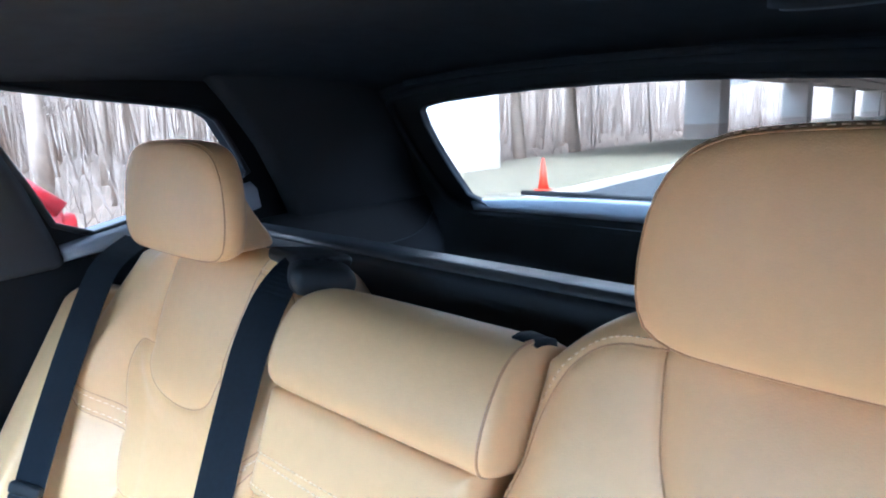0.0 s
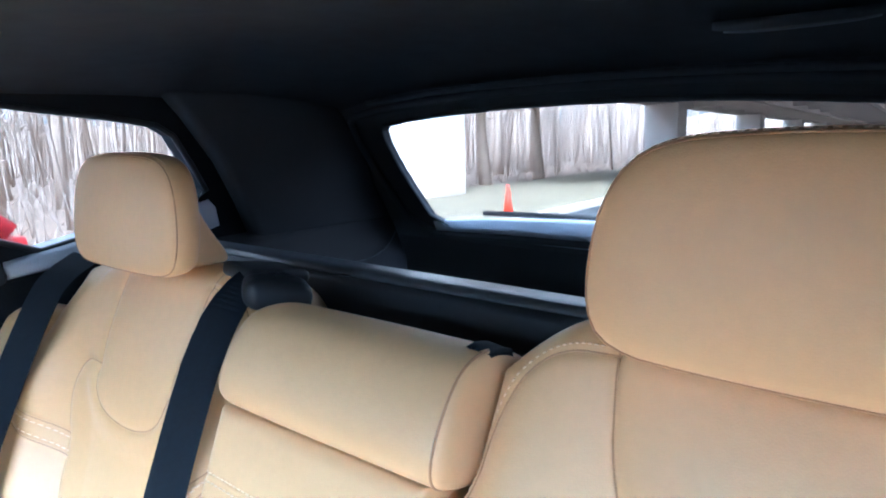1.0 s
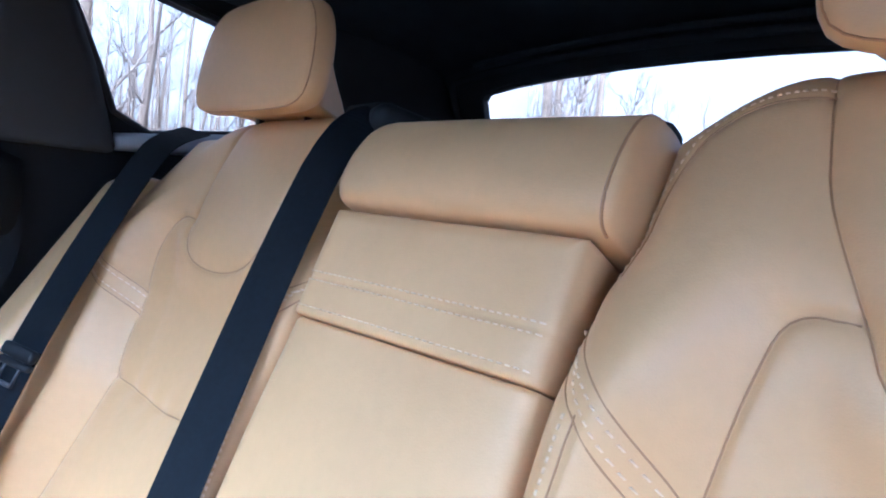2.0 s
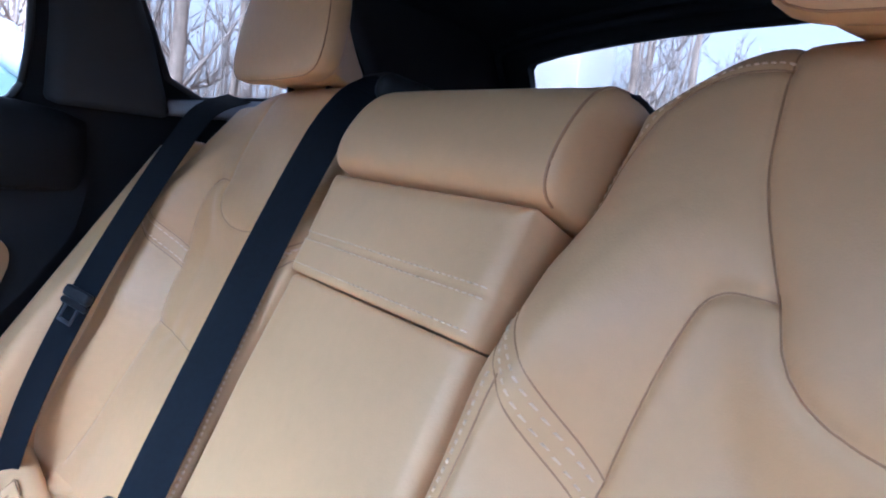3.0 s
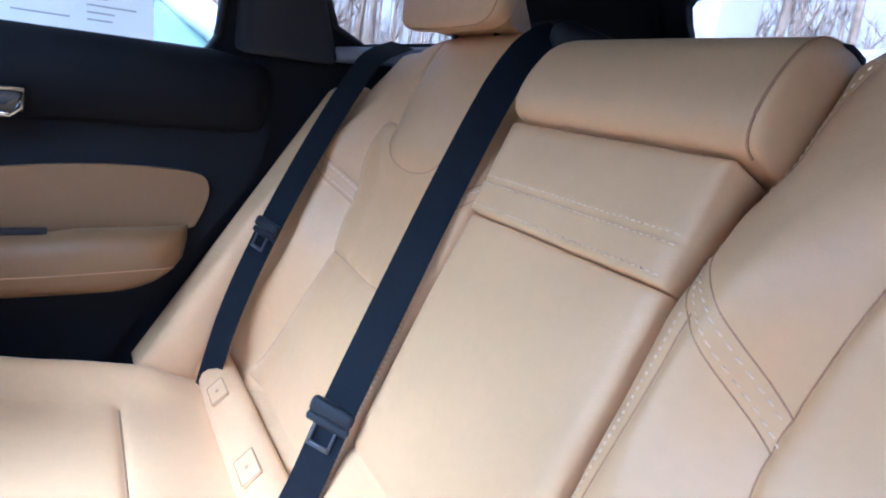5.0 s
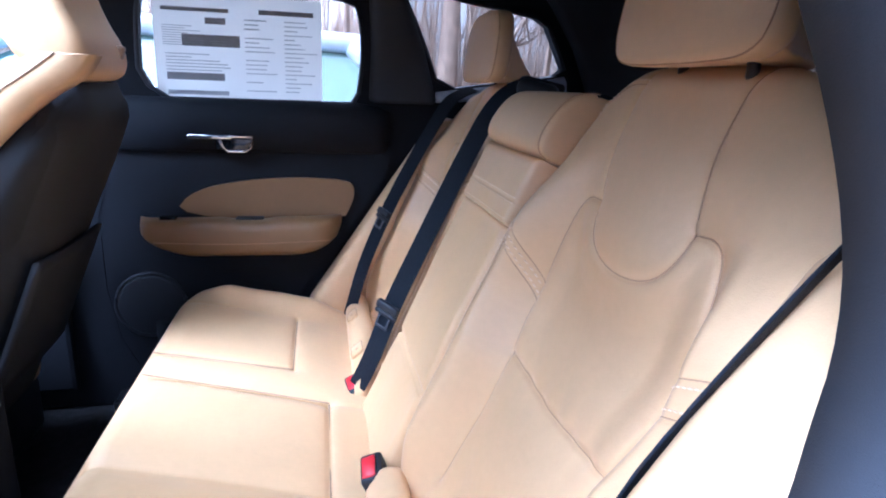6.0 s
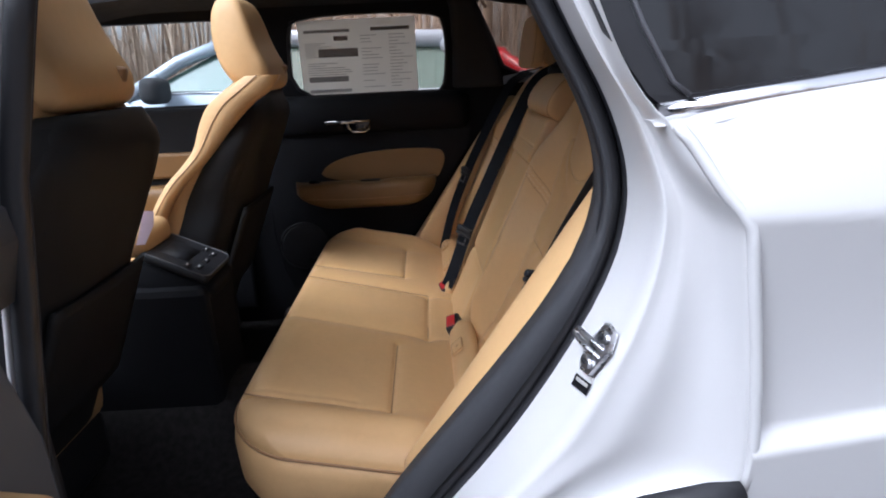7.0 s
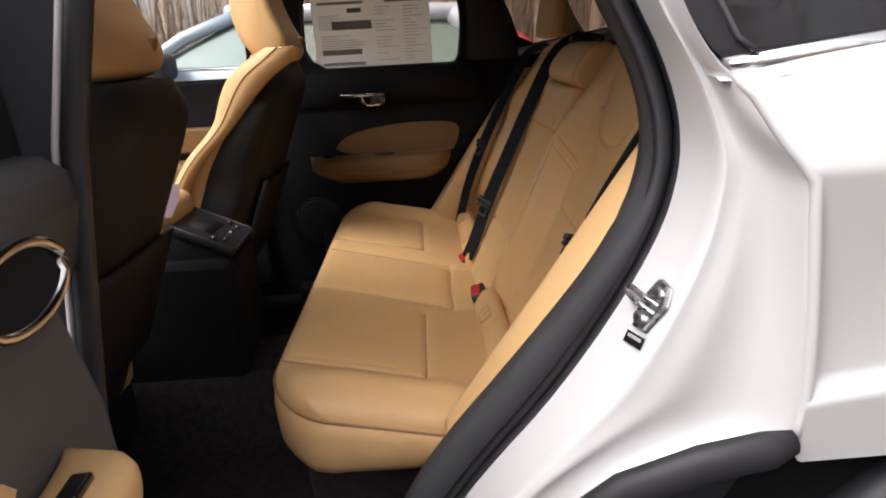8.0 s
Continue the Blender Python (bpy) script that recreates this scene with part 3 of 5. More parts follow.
prof = smooth_loop([(0.0, a, b) for a, b in ((0.5275, 0.0), (0.5265, 0.036), (0.531, 0.054), (0.552, 0.062), (0.590, 0.057), (0.622, 0.043), (0.638, 0.012), (0.642, -0.02), (0.634, -0.07), (0.60, -0.085), (0.53, -0.06))], 3)
mid_p = Vector((0, 0.575, -0.01))
rings = []
for y, s in ((-0.1402, 0.64), (-0.1400, 0.76), (-0.1394, 0.85), (-0.1383, 0.92), (-0.1366, 0.962), (-0.1346, 0.985), (-0.1325, 0.990), (-0.1300, 1.0), (-0.118, 1.0), (-0.09, 1.002), (-0.05, 1.006), (0.0, 1.008), (0.05, 1.006), (0.10, 1.0), (0.118, 0.995), (0.128, 0.975), (0.136, 0.94), (0.141, 0.88), (0.144, 0.80), (0.145, 0.72)):
    rings.append([back_at(y, *(mid_p + (p - mid_p) * s)[1:]) for p in prof])
bolster = part("head_bolster", loft(rings), TAN, middle)
ring = [back_at(-0.1325, *(mid_p + (p - mid_p) * 0.994)[1:]) for p in prof[6:46]]
part("seam", tube(ring, 0.0012, 6), SEAMED, bolster)
tag_rows = [(0.634, 0.018), (0.639, 0.008), (0.641, -0.004), (0.642, -0.016)]
tagg = loft([[back_at(y, w + d * 0.7, h + d) for w, h in tag_rows] + [back_at(y, w, h - 0.004) for w, h in tag_rows[::-1]] for y, d in ((-0.118, 0.003), (-0.128, 0.001), (-0.138, -0.010))])
part("tag", tagg, WEB, middle, "small black woven tag")


# fixed side bolsters between the seats and the door openings
def side_bolster(side):
    nu, nv = 16, 60

    def F(u, v):
        w = -0.05 + 0.60 * v
        front = 0.15 - 0.105 * v
        e = min(u, 1 - u) / 0.22
        roll = 0.024 * (1 - math.sqrt(max(0, 1 - (1 - min(1, e)) ** 2)))
        top = 0.03 * max(0, (v - 0.94) / 0.06) ** 2
        return back_at(side * (0.605 + (0.10 if side > 0 else 0.138) * u), w, front - roll - top - (0.004 if abs(u - 0.72) < 0.03 else 0))

    return grid(nu, nv, F, back=-OUT * 0.12)


for s in (-1, 1):
    sbol = thing("side_bolster", "tan leather side bolster between rear seat and door opening", "seat bolster", (0.15, s * 0.66, 0.62), "side bolsters")
    part("pad", side_bolster(s), TAN, sbol)
    wd = 0.10 if s > 0 else 0.138
    part("seam", tube([back_at(s * (0.605 + wd * 0.72), -0.05 + 0.60 * v, 0.15 - 0.105 * v - 0.0015) for v in [k / 40 for k in range(1, 38)]], 0.0011, 5), SEAMED, sbol)


# ---- belts ----
def ribbon(pts, wides, thick=0.0016):
    """Belt webbing: pts are its middle, wides the half-width vectors."""
    pts = [Vector(p) for p in pts]
    rings = []
    for i, p in enumerate(pts):
        wv = Vector(wides[i] if isinstance(wides, list) else wides)
        d = (pts[min(i + 1, len(pts) - 1)] - pts[max(0, i - 1)]).normalized()
        nn = d.cross(wv).normalized() * thick
        rings.append([p - wv + nn * 0.3, p - wv * 0.9 + nn, p + wv * 0.9 + nn, p + wv + nn * 0.3, p + wv - nn * 0.3, p - wv - nn * 0.3])
    return loft(rings)


def tongue(belt, c, d, wide, size=1.0):
    """The latch plate on a belt: a plastic grip and a steel tongue, at c along d."""
    d, wide = Vector(d).normalized(), Vector(wide).normalized()
    nn = d.cross(wide).normalized()
    m = Matrix.Translation(c) @ Matrix((wide, d, nn)).transposed().to_4x4() @ Matrix.Scale(size, 4)
    grip = part("tongue_grip", moved(rounded(0.050, 0.017, 0.014, 0.005, 3), m), BLACK, belt)
    part("latch_plate", moved(merge(box(-0.0135, -0.0105, 0.008, 0.042, -0.0012, 0.0012), box(0.0105, 0.0135, 0.008, 0.042, -0.0012, 0.0012), box(-0.0135, 0.0135, 0.037, 0.042, -0.0012, 0.0012)), m), SATIN, grip, "dark steel latch plate")
    part("grip_bridge", moved(rounded(0.050, 0.010, 0.011, 0.004, 2), m @ pose(0, 0.014, 0.002)), BLACK, grip)


def seat_belt(name, top, mids, end, wv, label):
    pts = resample(smooth_loop([*top, *mids, *end], 2, closed=False), 120)
    belt = thing(name, label, "seat belt", tuple(pts[-1]), "rear seat belts")
    part("webbing", ribbon(pts, wv if isinstance(wv, list) else Vector(wv)), WEB, belt, smooth=False)
    return belt


mb = seat_belt("seat_belt", [(0.512, 0.190, 1.250), (0.470, 0.184, 1.276)], [back_at(0.171, 0.600, 0.054), back_at(0.166, 0.475, 0.062), back_at(0.150, 0.30, 0.068), back_at(0.135, 0.165, 0.073)], [back_at(0.138, 0.055, 0.062), (0.140, 0.155, 0.672)], [Vector((-0.0130, 0.0130, 0.006)).lerp(Vector((0.0, 0.0225, 0.0)), max(0, 1 - k / 18)) for k in range(120)], "black seat belt of the middle seat, hanging over the bench")
tongue(mb, back_at(0.135, 0.165, 0.078), back_at(0.138, 0.055, 0.062) - back_at(0.139, 0.20, 0.072), (-0.7, 0.62, 0.33))
guide = thing("belt_guide", "black plastic belt guide on top of the bench", "belt guide", (0.47, 0.12, 1.235))
part("housing", moved(rounded(0.076, 0.056, 0.036, 0.016, 6), pose(0.470, 0.158, 1.246, 0, 14, -30)), BLACK, guide)
part("bezel", moved(rounded(0.080, 0.074, 0.018, 0.008, 4), pose(0.494, 0.206, 1.258, 0, 12, -10)), BLACK, guide)

LINES = {1: [(0.575, 0.60, 0.045), (0.578, 0.563, 0.055), (0.572, 0.42, 0.070), (0.558, 0.265, 0.080), (0.558, 0.12, 0.075), (0.555, 0.02, 0.06), (0.55, -0.04, 0.05)],
         -1: [(-0.672, 0.63, 0.05), (-0.650, 0.56, 0.06), (-0.620, 0.428, 0.068), (-0.593, 0.303, 0.066), (-0.600, 0.225, 0.045), (-0.610, 0.12, 0.010), (-0.615, 0.02, 0.0)]}
for s, lbl in ((1, "black seat belt hanging beside the far rear seat"), (-1, "black seat belt hanging beside the seat by the open door")):
    pts = [back_at(*p) for p in LINES[s]]
    wv = (-0.0105, 0.0218, 0.005) if s > 0 else (0.0060, 0.0030, -0.0022)
    sb = seat_belt("seat_belt", [pts[0] + Vector((0.05, 0.01 * s, 0.02))], pts[:-1], [pts[-1]], wv, lbl)
    tongue(sb, pts[3] + Vector((-0.004, -0.005 * s, 0.002)), pts[4] - pts[2] if s > 0 else back_at(-0.572, 0.16, 0.06) - pts[2], wv, 1.0 if s > 0 else 0.72)


def buckle(x, y, z, yaw, tilt, roll):
    b = thing("belt_buckle", "black seat belt buckle with red release button", "belt buckle", (x, y, z - 0.03), "belt buckles")
    m = pose(x, y, z, roll, tilt, yaw)
    part("case", moved(rounded(0.034, 0.052, 0.07, 0.006, 3), m @ pose(0, 0, -0.005)), BLACK, b)
    part("button", moved(rounded(0.022, 0.038, 0.012, 0.003, 2), m @ pose(-0.003, 0, 0.0265, 0, -6, 0)), RED, b, "red release button")
    part("slot", moved(box(0.006, 0.010, -0.015, 0.015, 0.0295, 0.0308), m), GLOSS, b)


buckle(0.153, -0.130, 0.668, -8, -20, 16)
buckle(0.146, 0.187, 0.642, 6, -24, 10)
for y in (0.475, 0.275, -0.275, -0.475):
    fix = thing("isofix_cover", "tan child seat anchor cover in the seat gap", "anchor cover", (0.150, y, 0.69), "anchor covers")
    IM = pose(0.1475, y, 0.6945, 0, -40, 0)
    part("flap", moved(rounded(0.030, 0.052, 0.004, 0.0015, 2), IM), TAN, fix)
    part("rim", tube([IM @ Vector((a, b, 0.002)) for a, b in ((-0.014, -0.025), (0.014, -0.025), (0.014, 0.025), (-0.014, 0.025), (-0.014, -0.025))], 0.0008, 5), SEAMED, fix)
    part("mark", moved(disc((0, 0, 0.002), (0, 0, 1), 0.003, 0.0006, 12), IM), SEAMED, fix)


# the near side stands a little further back than the cabin's own frame
NEAR = CAR @ Matrix.Translation((0.020, 0, 0.005))


# ---- the cabin shell ----
def side_place(side, at=0.72):
    return lambda a, b, d: (a, side * (at + d), b)


OPENING = [(p.x, p.z) for p in resample(smooth_loop([(x, 0, z) for x, z in ((0.20, 1.44), (0.285, 1.315), (0.334, 1.217), (0.361, 1.152), (0.351, 1.087), (0.298, 0.984), (0.187, 0.837), (0.107, 0.74), (0.0, 0.63), (-0.10, 0.50), (-0.16, 0.40), (-0.48, 0.36), (-0.53, 0.45), (-0.48, 0.80), (-0.445, 0.95), (-0.405, 1.175), (-0.36, 1.33), (-0.31, 1.44), (-0.1, 1.455))], 2), 90, closed=True)]
DOOR_GLASS = [(p.x, p.z) for p in smooth_loop([(x, 0, z) for x, z in ((0.172, 1.176), (0.190, 1.30), (0.187, 1.40), (0.165, 1.462), (-0.33, 1.462), (-0.352, 1.40), (-0.358, 1.184), (0.0, 1.176))], 2)]
QUARTER = [(p.x, p.z) for p in smooth_loop([(x, 0, z) for x, z in ((0.396, 1.233), (0.345, 1.37), (0.283, 1.497), (0.36, 1.483), (0.48, 1.465), (0.60, 1.449), (0.685, 1.432), (0.718, 1.37), (0.760, 1.286), (0.577, 1.261))], 1)]
FRONT_GLASS = [(-0.56, 1.185), (-0.545, 1.46), (-1.0, 1.46), (-1.40, 1.21), (-1.40, 1.185)]
OUTLINE = [(-1.75, 0.36), (-1.75, 1.10), (-1.55, 1.20), (-1.05, 1.51), (-0.5, 1.53), (0.7, 1.525), (1.02, 1.48), (1.24, 1.14), (1.26, 0.60), (1.2, 0.36)]

wr = thing("wall_right", "dark car side wall with window openings and pillar trim", "car side", (0, 0.72, 0.36), kind="structure")
part("pillar_trim", plate([OUTLINE, DOOR_GLASS, QUARTER, FRONT_GLASS], side_place(1), 0.045), DOORTRIM, wr, smooth=False, bevel=0.006)
wl = thing("wall_left", "dark car side wall with open door opening", "car side", (0, -0.72, 0.36), kind="structure", frame_of=NEAR)
part("pillar_trim", plate([OUTLINE, OPENING, FRONT_GLASS], side_place(-1, 0.71), 0.055), SOFT, wl, smooth=False, bevel=0.006)


def pane(name, loop, side, at, mat, label):
    ob = solid(name, plate([loop], side_place(side, at), 0.004), mat, label, "window", "structure", smooth=False)
    ob.visible_shadow = False
    return ob


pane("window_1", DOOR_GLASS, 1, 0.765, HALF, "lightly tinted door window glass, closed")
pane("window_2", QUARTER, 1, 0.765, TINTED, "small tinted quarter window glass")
pane("window_3", FRONT_GLASS, 1, 0.765, CLEAR, "front door window glass, closed")
pane("window_4", FRONT_GLASS, -1, 0.755, CLEAR, "front door window glass, closed")


def reveal(name, loop, side, at, r, mat, parent):
    pts = [(a, side * at, b) for a, b in loop]
    return part(name, tube(pts + pts[:2], r, 8), mat, parent)


for loop in (DOOR_GLASS, QUARTER):
    reveal("window_seal", loop, 1, 0.722, 0.006, RUBBER, wr)
# quarter window ledge, its sky reflection put into the colour
part("sill_strip", loft([[(x, 0.758, 1.240 + 0.149 * (x - 0.40)), (x, 0.722, 1.236 + 0.149 * (x - 0.40)), (x, 0.697, 1.231 + 0.12 * (x - 0.40)), (x, 0.690, 1.214 + 0.06 * (x - 0.375)), (x, 0.715, 1.205 + 0.06 * (x - 0.375))] for x in (0.385, 0.45, 0.52, 0.60, 0.68, 0.75)]), SHEEN_LEDGE, wr)


def roof_z(x, y):
    rear = max(0, (x - 0.55) / 0.5)
    front = max(0, (-0.75 - x) / 0.5)
    return 1.548 - 0.052 * (abs(y) / 0.70) ** 3.2 - 0.062 * rear ** 2 - 0.12 * front ** 2


SUN_X0, SUN_X1, SUN_Y = -1.10, -0.34, 0.47


def roof_sheet(lift, x0, x1, w):
    """The roof with the opening of its glass panel."""
    verts, faces = grid(60, 44, lambda u, v: (x0 + (x1 - x0) * u, -w + 2 * w * v, roof_z(x0 + (x1 - x0) * u, -w + 2 * w * v) + lift))
    keep = []
    for f in faces:
        c = sum((verts[i] for i in f), Vector()) / 4
        if not (SUN_X0 < c.x < SUN_X1 and abs(c.y) < SUN_Y):
            keep.append(f)
    return verts, keep


solid("ceiling", roof_sheet(0, -1.15, 1.09, 0.725), CLOTH, "black cloth headliner with glass roof opening", "headliner", "structure")
solid("roof", roof_sheet(0.045, -1.15, 1.10, 0.74), PAINT, "white painted car roof panel", "car roof", "structure")
hole = [(SUN_X0, -SUN_Y), (SUN_X1, -SUN_Y), (SUN_X1, SUN_Y), (SUN_X0, SUN_Y)]
solid("roof_frame", plate([[(a + math.copysign(0.05, a + 0.7), b + math.copysign(0.05, b)) for a, b in hole], [(a - math.copysign(0.01, a + 0.7), b - math.copysign(0.01, b)) for a, b in hole]], lambda a, b, d: (a, b, roof_z(a, b) + 0.002 + d), 0.04), CLOTH, "black frame of the glass roof", "roof frame", "structure", smooth=False)
sr = solid("window_6", plate([hole], lambda a, b, d: (a, b, roof_z(a, b) + 0.05 + d), 0.005), ROOFGLASS, "green-tinted glass roof panel above the seats", "window", "structure", smooth=False)
sr.visible_shadow = False
solid("floor", grid(30, 30, lambda u, v: (-1.75 + 2.95 * u, -0.76 + 1.52 * v, 0.36 + 0.16 * math.exp(-((-0.76 + 1.52 * v) / 0.15) ** 4) * (1 if u < 0.5 else 0)), back=(0, 0, -0.06)), CARPET, "black carpeted car floor with centre tunnel", "car floor", "structure")
solid("wall_front", merge(box(-1.79, -1.74, -0.76, 0.76, 0.36, 1.12), box(-1.74, -1.30, -0.74, 0.74, 0.80, 1.08)), SOFT, "dark dashboard and bulkhead", "dashboard", "structure", bevel=0.03)
ws = solid("window_5", ([(-1.72, -0.72, 1.11), (-1.72, 0.72, 1.11), (-1.10, 0.66, 1.50), (-1.10, -0.66, 1.50)], [(0, 1, 2, 3)]), CLEAR, "clear windscreen glass", "window", "structure")
ws.visible_shadow = False

# ceiling lamp, catch
dome = thing("ceiling_lamp", "unlit oval lamp flush in the black headliner", "car lamp", (0.80, -0.28, 1.515))
LM = pose(0.84, -0.29, roof_z(0.84, -0.29) + 0.006, 180, -8, 0) @ Matrix.Diagonal((1.35, 0.85, 1, 1))
part("bezel", moved(disc((0, 0, 0), (0, 0, 1), 0.098, 0.010, 40), LM), SOFT, dome)
part("lens", moved(disc((0, 0, 0.008), (0, 0, 1), 0.085, 0.005, 40), LM), GREYTRIM, dome, "dull grey lens")
hook = thing("coat_hook", "small grey catch on the headliner above the rear window", "catch", (1.0, 0.22, 1.47))
part("lug", moved(rounded(0.012, 0.035, 0.008, 0.003, 2), pose(1.02, 0.235, roof_z(1.02, 0.235) - 0.004)), GREYTRIM, hook)


# ---- tailgate with the rear window ----
def hatch(a, b, d):
    """a across, b = height; the upper half leans forward."""
    lean = 1.275 - 0.72 * (b - 1.12) if b > 1.12 else 1.275
    return (lean + d, a, b)


GLASS_R = [(p.x, p.z) for p in smooth_loop([(x, 0, z) for x, z in ((-0.505, 1.168), (-0.528, 1.30), (-0.528, 1.405), (-0.50, 1.426), (-0.25, 1.447), (0.0, 1.453), (0.25, 1.447), (0.50, 1.426), (0.528, 1.405), (0.528, 1.30), (0.505, 1.168), (0.30, 1.176), (0.0, 1.180), (-0.30, 1.176))], 1)]
HATCH = [(-0.74, 0.55), (-0.74, 1.13), (-0.74, 1.30), (-0.66, 1.50), (0.66, 1.50), (0.74, 1.30), (0.74, 1.13), (0.74, 0.55)]
tg = thing("tailgate", "dark inner trim of the closed tailgate", "tailgate", (1.25, 0, 0.55))
part("trim_panel", plate([HATCH, GLASS_R], hatch, 0.022), SOFT, tg, smooth=False, bevel=0.006)
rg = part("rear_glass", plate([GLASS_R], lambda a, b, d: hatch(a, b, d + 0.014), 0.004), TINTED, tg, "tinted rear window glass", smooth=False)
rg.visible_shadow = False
part("window_seal", tube([hatch(a, b, -0.002) for a, b in GLASS_R + GLASS_R[:2]], 0.005, 8), SOFT, tg)
# rear window sill, coloured pale for the sky it reflects
part("sill", loft([[hatch(y, 1.186 + 0.030 * (1 - (y / 0.51) ** 2), 0.024), hatch(y, 1.182 + 0.028 * (1 - (y / 0.51) ** 2), -0.004), hatch(y, 1.148, -0.012), hatch(y, 1.142, 0.01)] for y in [k * 0.102 - 0.51 for k in range(11)]]), SHEEN_LEDGE, tg, "window sill with sky sheen in its colour")
part("wiper", merge(tube([hatch(0.38, 1.208, 0.045), hatch(0.20, 1.214, 0.045), hatch(0.06, 1.217, 0.045)], 0.007, 6), tube([hatch(0.06, 1.217, 0.048), hatch(0.0, 1.233, 0.05), hatch(-0.14, 1.238, 0.05)], 0.006, 6)), RUBBER, tg)
part("surround", tube([hatch(a * 1.13, 1.29 + (b - 1.29) * 1.16, -0.012) for a, b in GLASS_R[1:-1]], 0.009, 8), SOFT, tg)

# luggage cover behind the bench
cover = thing("cargo_cover", "black roller luggage cover behind the rear bench", "luggage cover", (0.66, 0, 1.14))
YS = (-0.66, -0.3, 0, 0.3, 0.66)
part("cassette", loft([[(x, y, z) for x, z in ((0.606, 1.09), (0.602, 1.218), (0.608, 1.228), (0.67, 1.228), (0.682, 1.216), (0.684, 1.09))] for y in YS]), BLACK, cover)
part("top_strip", loft([[(x, y, z) for x, z in ((0.611, 1.227), (0.613, 1.233), (0.624, 1.236), (0.660, 1.234), (0.664, 1.227))] for y in YS]), SATIN, cover, "satin grey top edge")
for s in (-1, 1):
    part("end_cap", moved(rounded(0.11, 0.03, 0.10, 0.012, 3), pose(0.645, s * 0.675, 1.175)), BLACK, cover)
solid("boot_floor", box(0.60, 1.26, -0.70, 0.70, 0.70, 0.74), CARPET, "black carpeted boot floor", "boot floor", "structure", bevel=0.01)
for s in (-1, 1):
    solid("boot_side_trim", loft([[(x, s * 0.72, 0.74), (x, s * 0.60, 0.74), (x, s * 0.61, 1.08), (x, s * 0.66, 1.195), (x, s * 0.72, 1.21)] for x in (0.60, 0.9, 1.1, 1.24)]), SOFT, "dark moulded trim beside the boot", "boot trim", "structure", bevel=0.01)
    solid("rear_pillar_trim", loft([[(x0, s * 0.715, z), (x0 + 0.01, s * 0.675, z), (x1, s * (0.60 if z > 1.3 else 0.64), z), (x1 + 0.03, s * 0.72, z)] for x0, x1, z in ((0.83, 1.22, 1.19), (0.80, 1.17, 1.27), (0.76, 1.10, 1.36), (0.70, 1.03, 1.45), (0.66, 0.98, 1.50))]), SOFT, "dark moulded rear pillar trim", "pillar trim", "structure", bevel=0.012)
    solid("pillar_cover", loft([[(x0, s * 0.722, z), (x0 + 0.02, s * 0.690, z), (x1 - 0.02, s * 0.690, z), (x1, s * 0.722, z)] for x0, x1, z in ((0.20, 0.395, 1.20), (0.205, 0.36, 1.33), (0.20, 0.31, 1.46), (0.19, 0.29, 1.50))]) if s > 0 else box(0.30, 0.36, -0.72, -0.70, 1.2, 1.45), SOFT, "dark trim over the rear door pillar", "pillar trim", "structure", bevel=0.012)


cord = [(1.00, 0.6135, 1.112), (1.05, 0.6125, 1.104), (1.10, 0.6125, 1.104), (1.15, 0.615, 1.112), (1.19, 0.622, 1.128), (1.22, 0.632, 1.148)]
solid("luggage_cord", tube(smooth_loop([Vector(p) for p in cord], 2, closed=False), 0.0013, 6), SATIN, "thin grey elastic cord along the boot trim", "cord")
part("upper_lip", tube([(1.0 - 0.03 * (1 - (y / 0.5) ** 2), y, 1.487 - 0.018 * (y / 0.5) ** 2) for y in [k / 20 - 0.5 for k in range(21)]], 0.006, 8), SOFT, tg)
solid("sill_plate", box(-0.46, -0.04, 0.60, 0.675, 0.385, 0.43), SATIN, "dark satin door sill plate below the closed door", "sill plate", "structure", smooth=False, bevel=0.008)


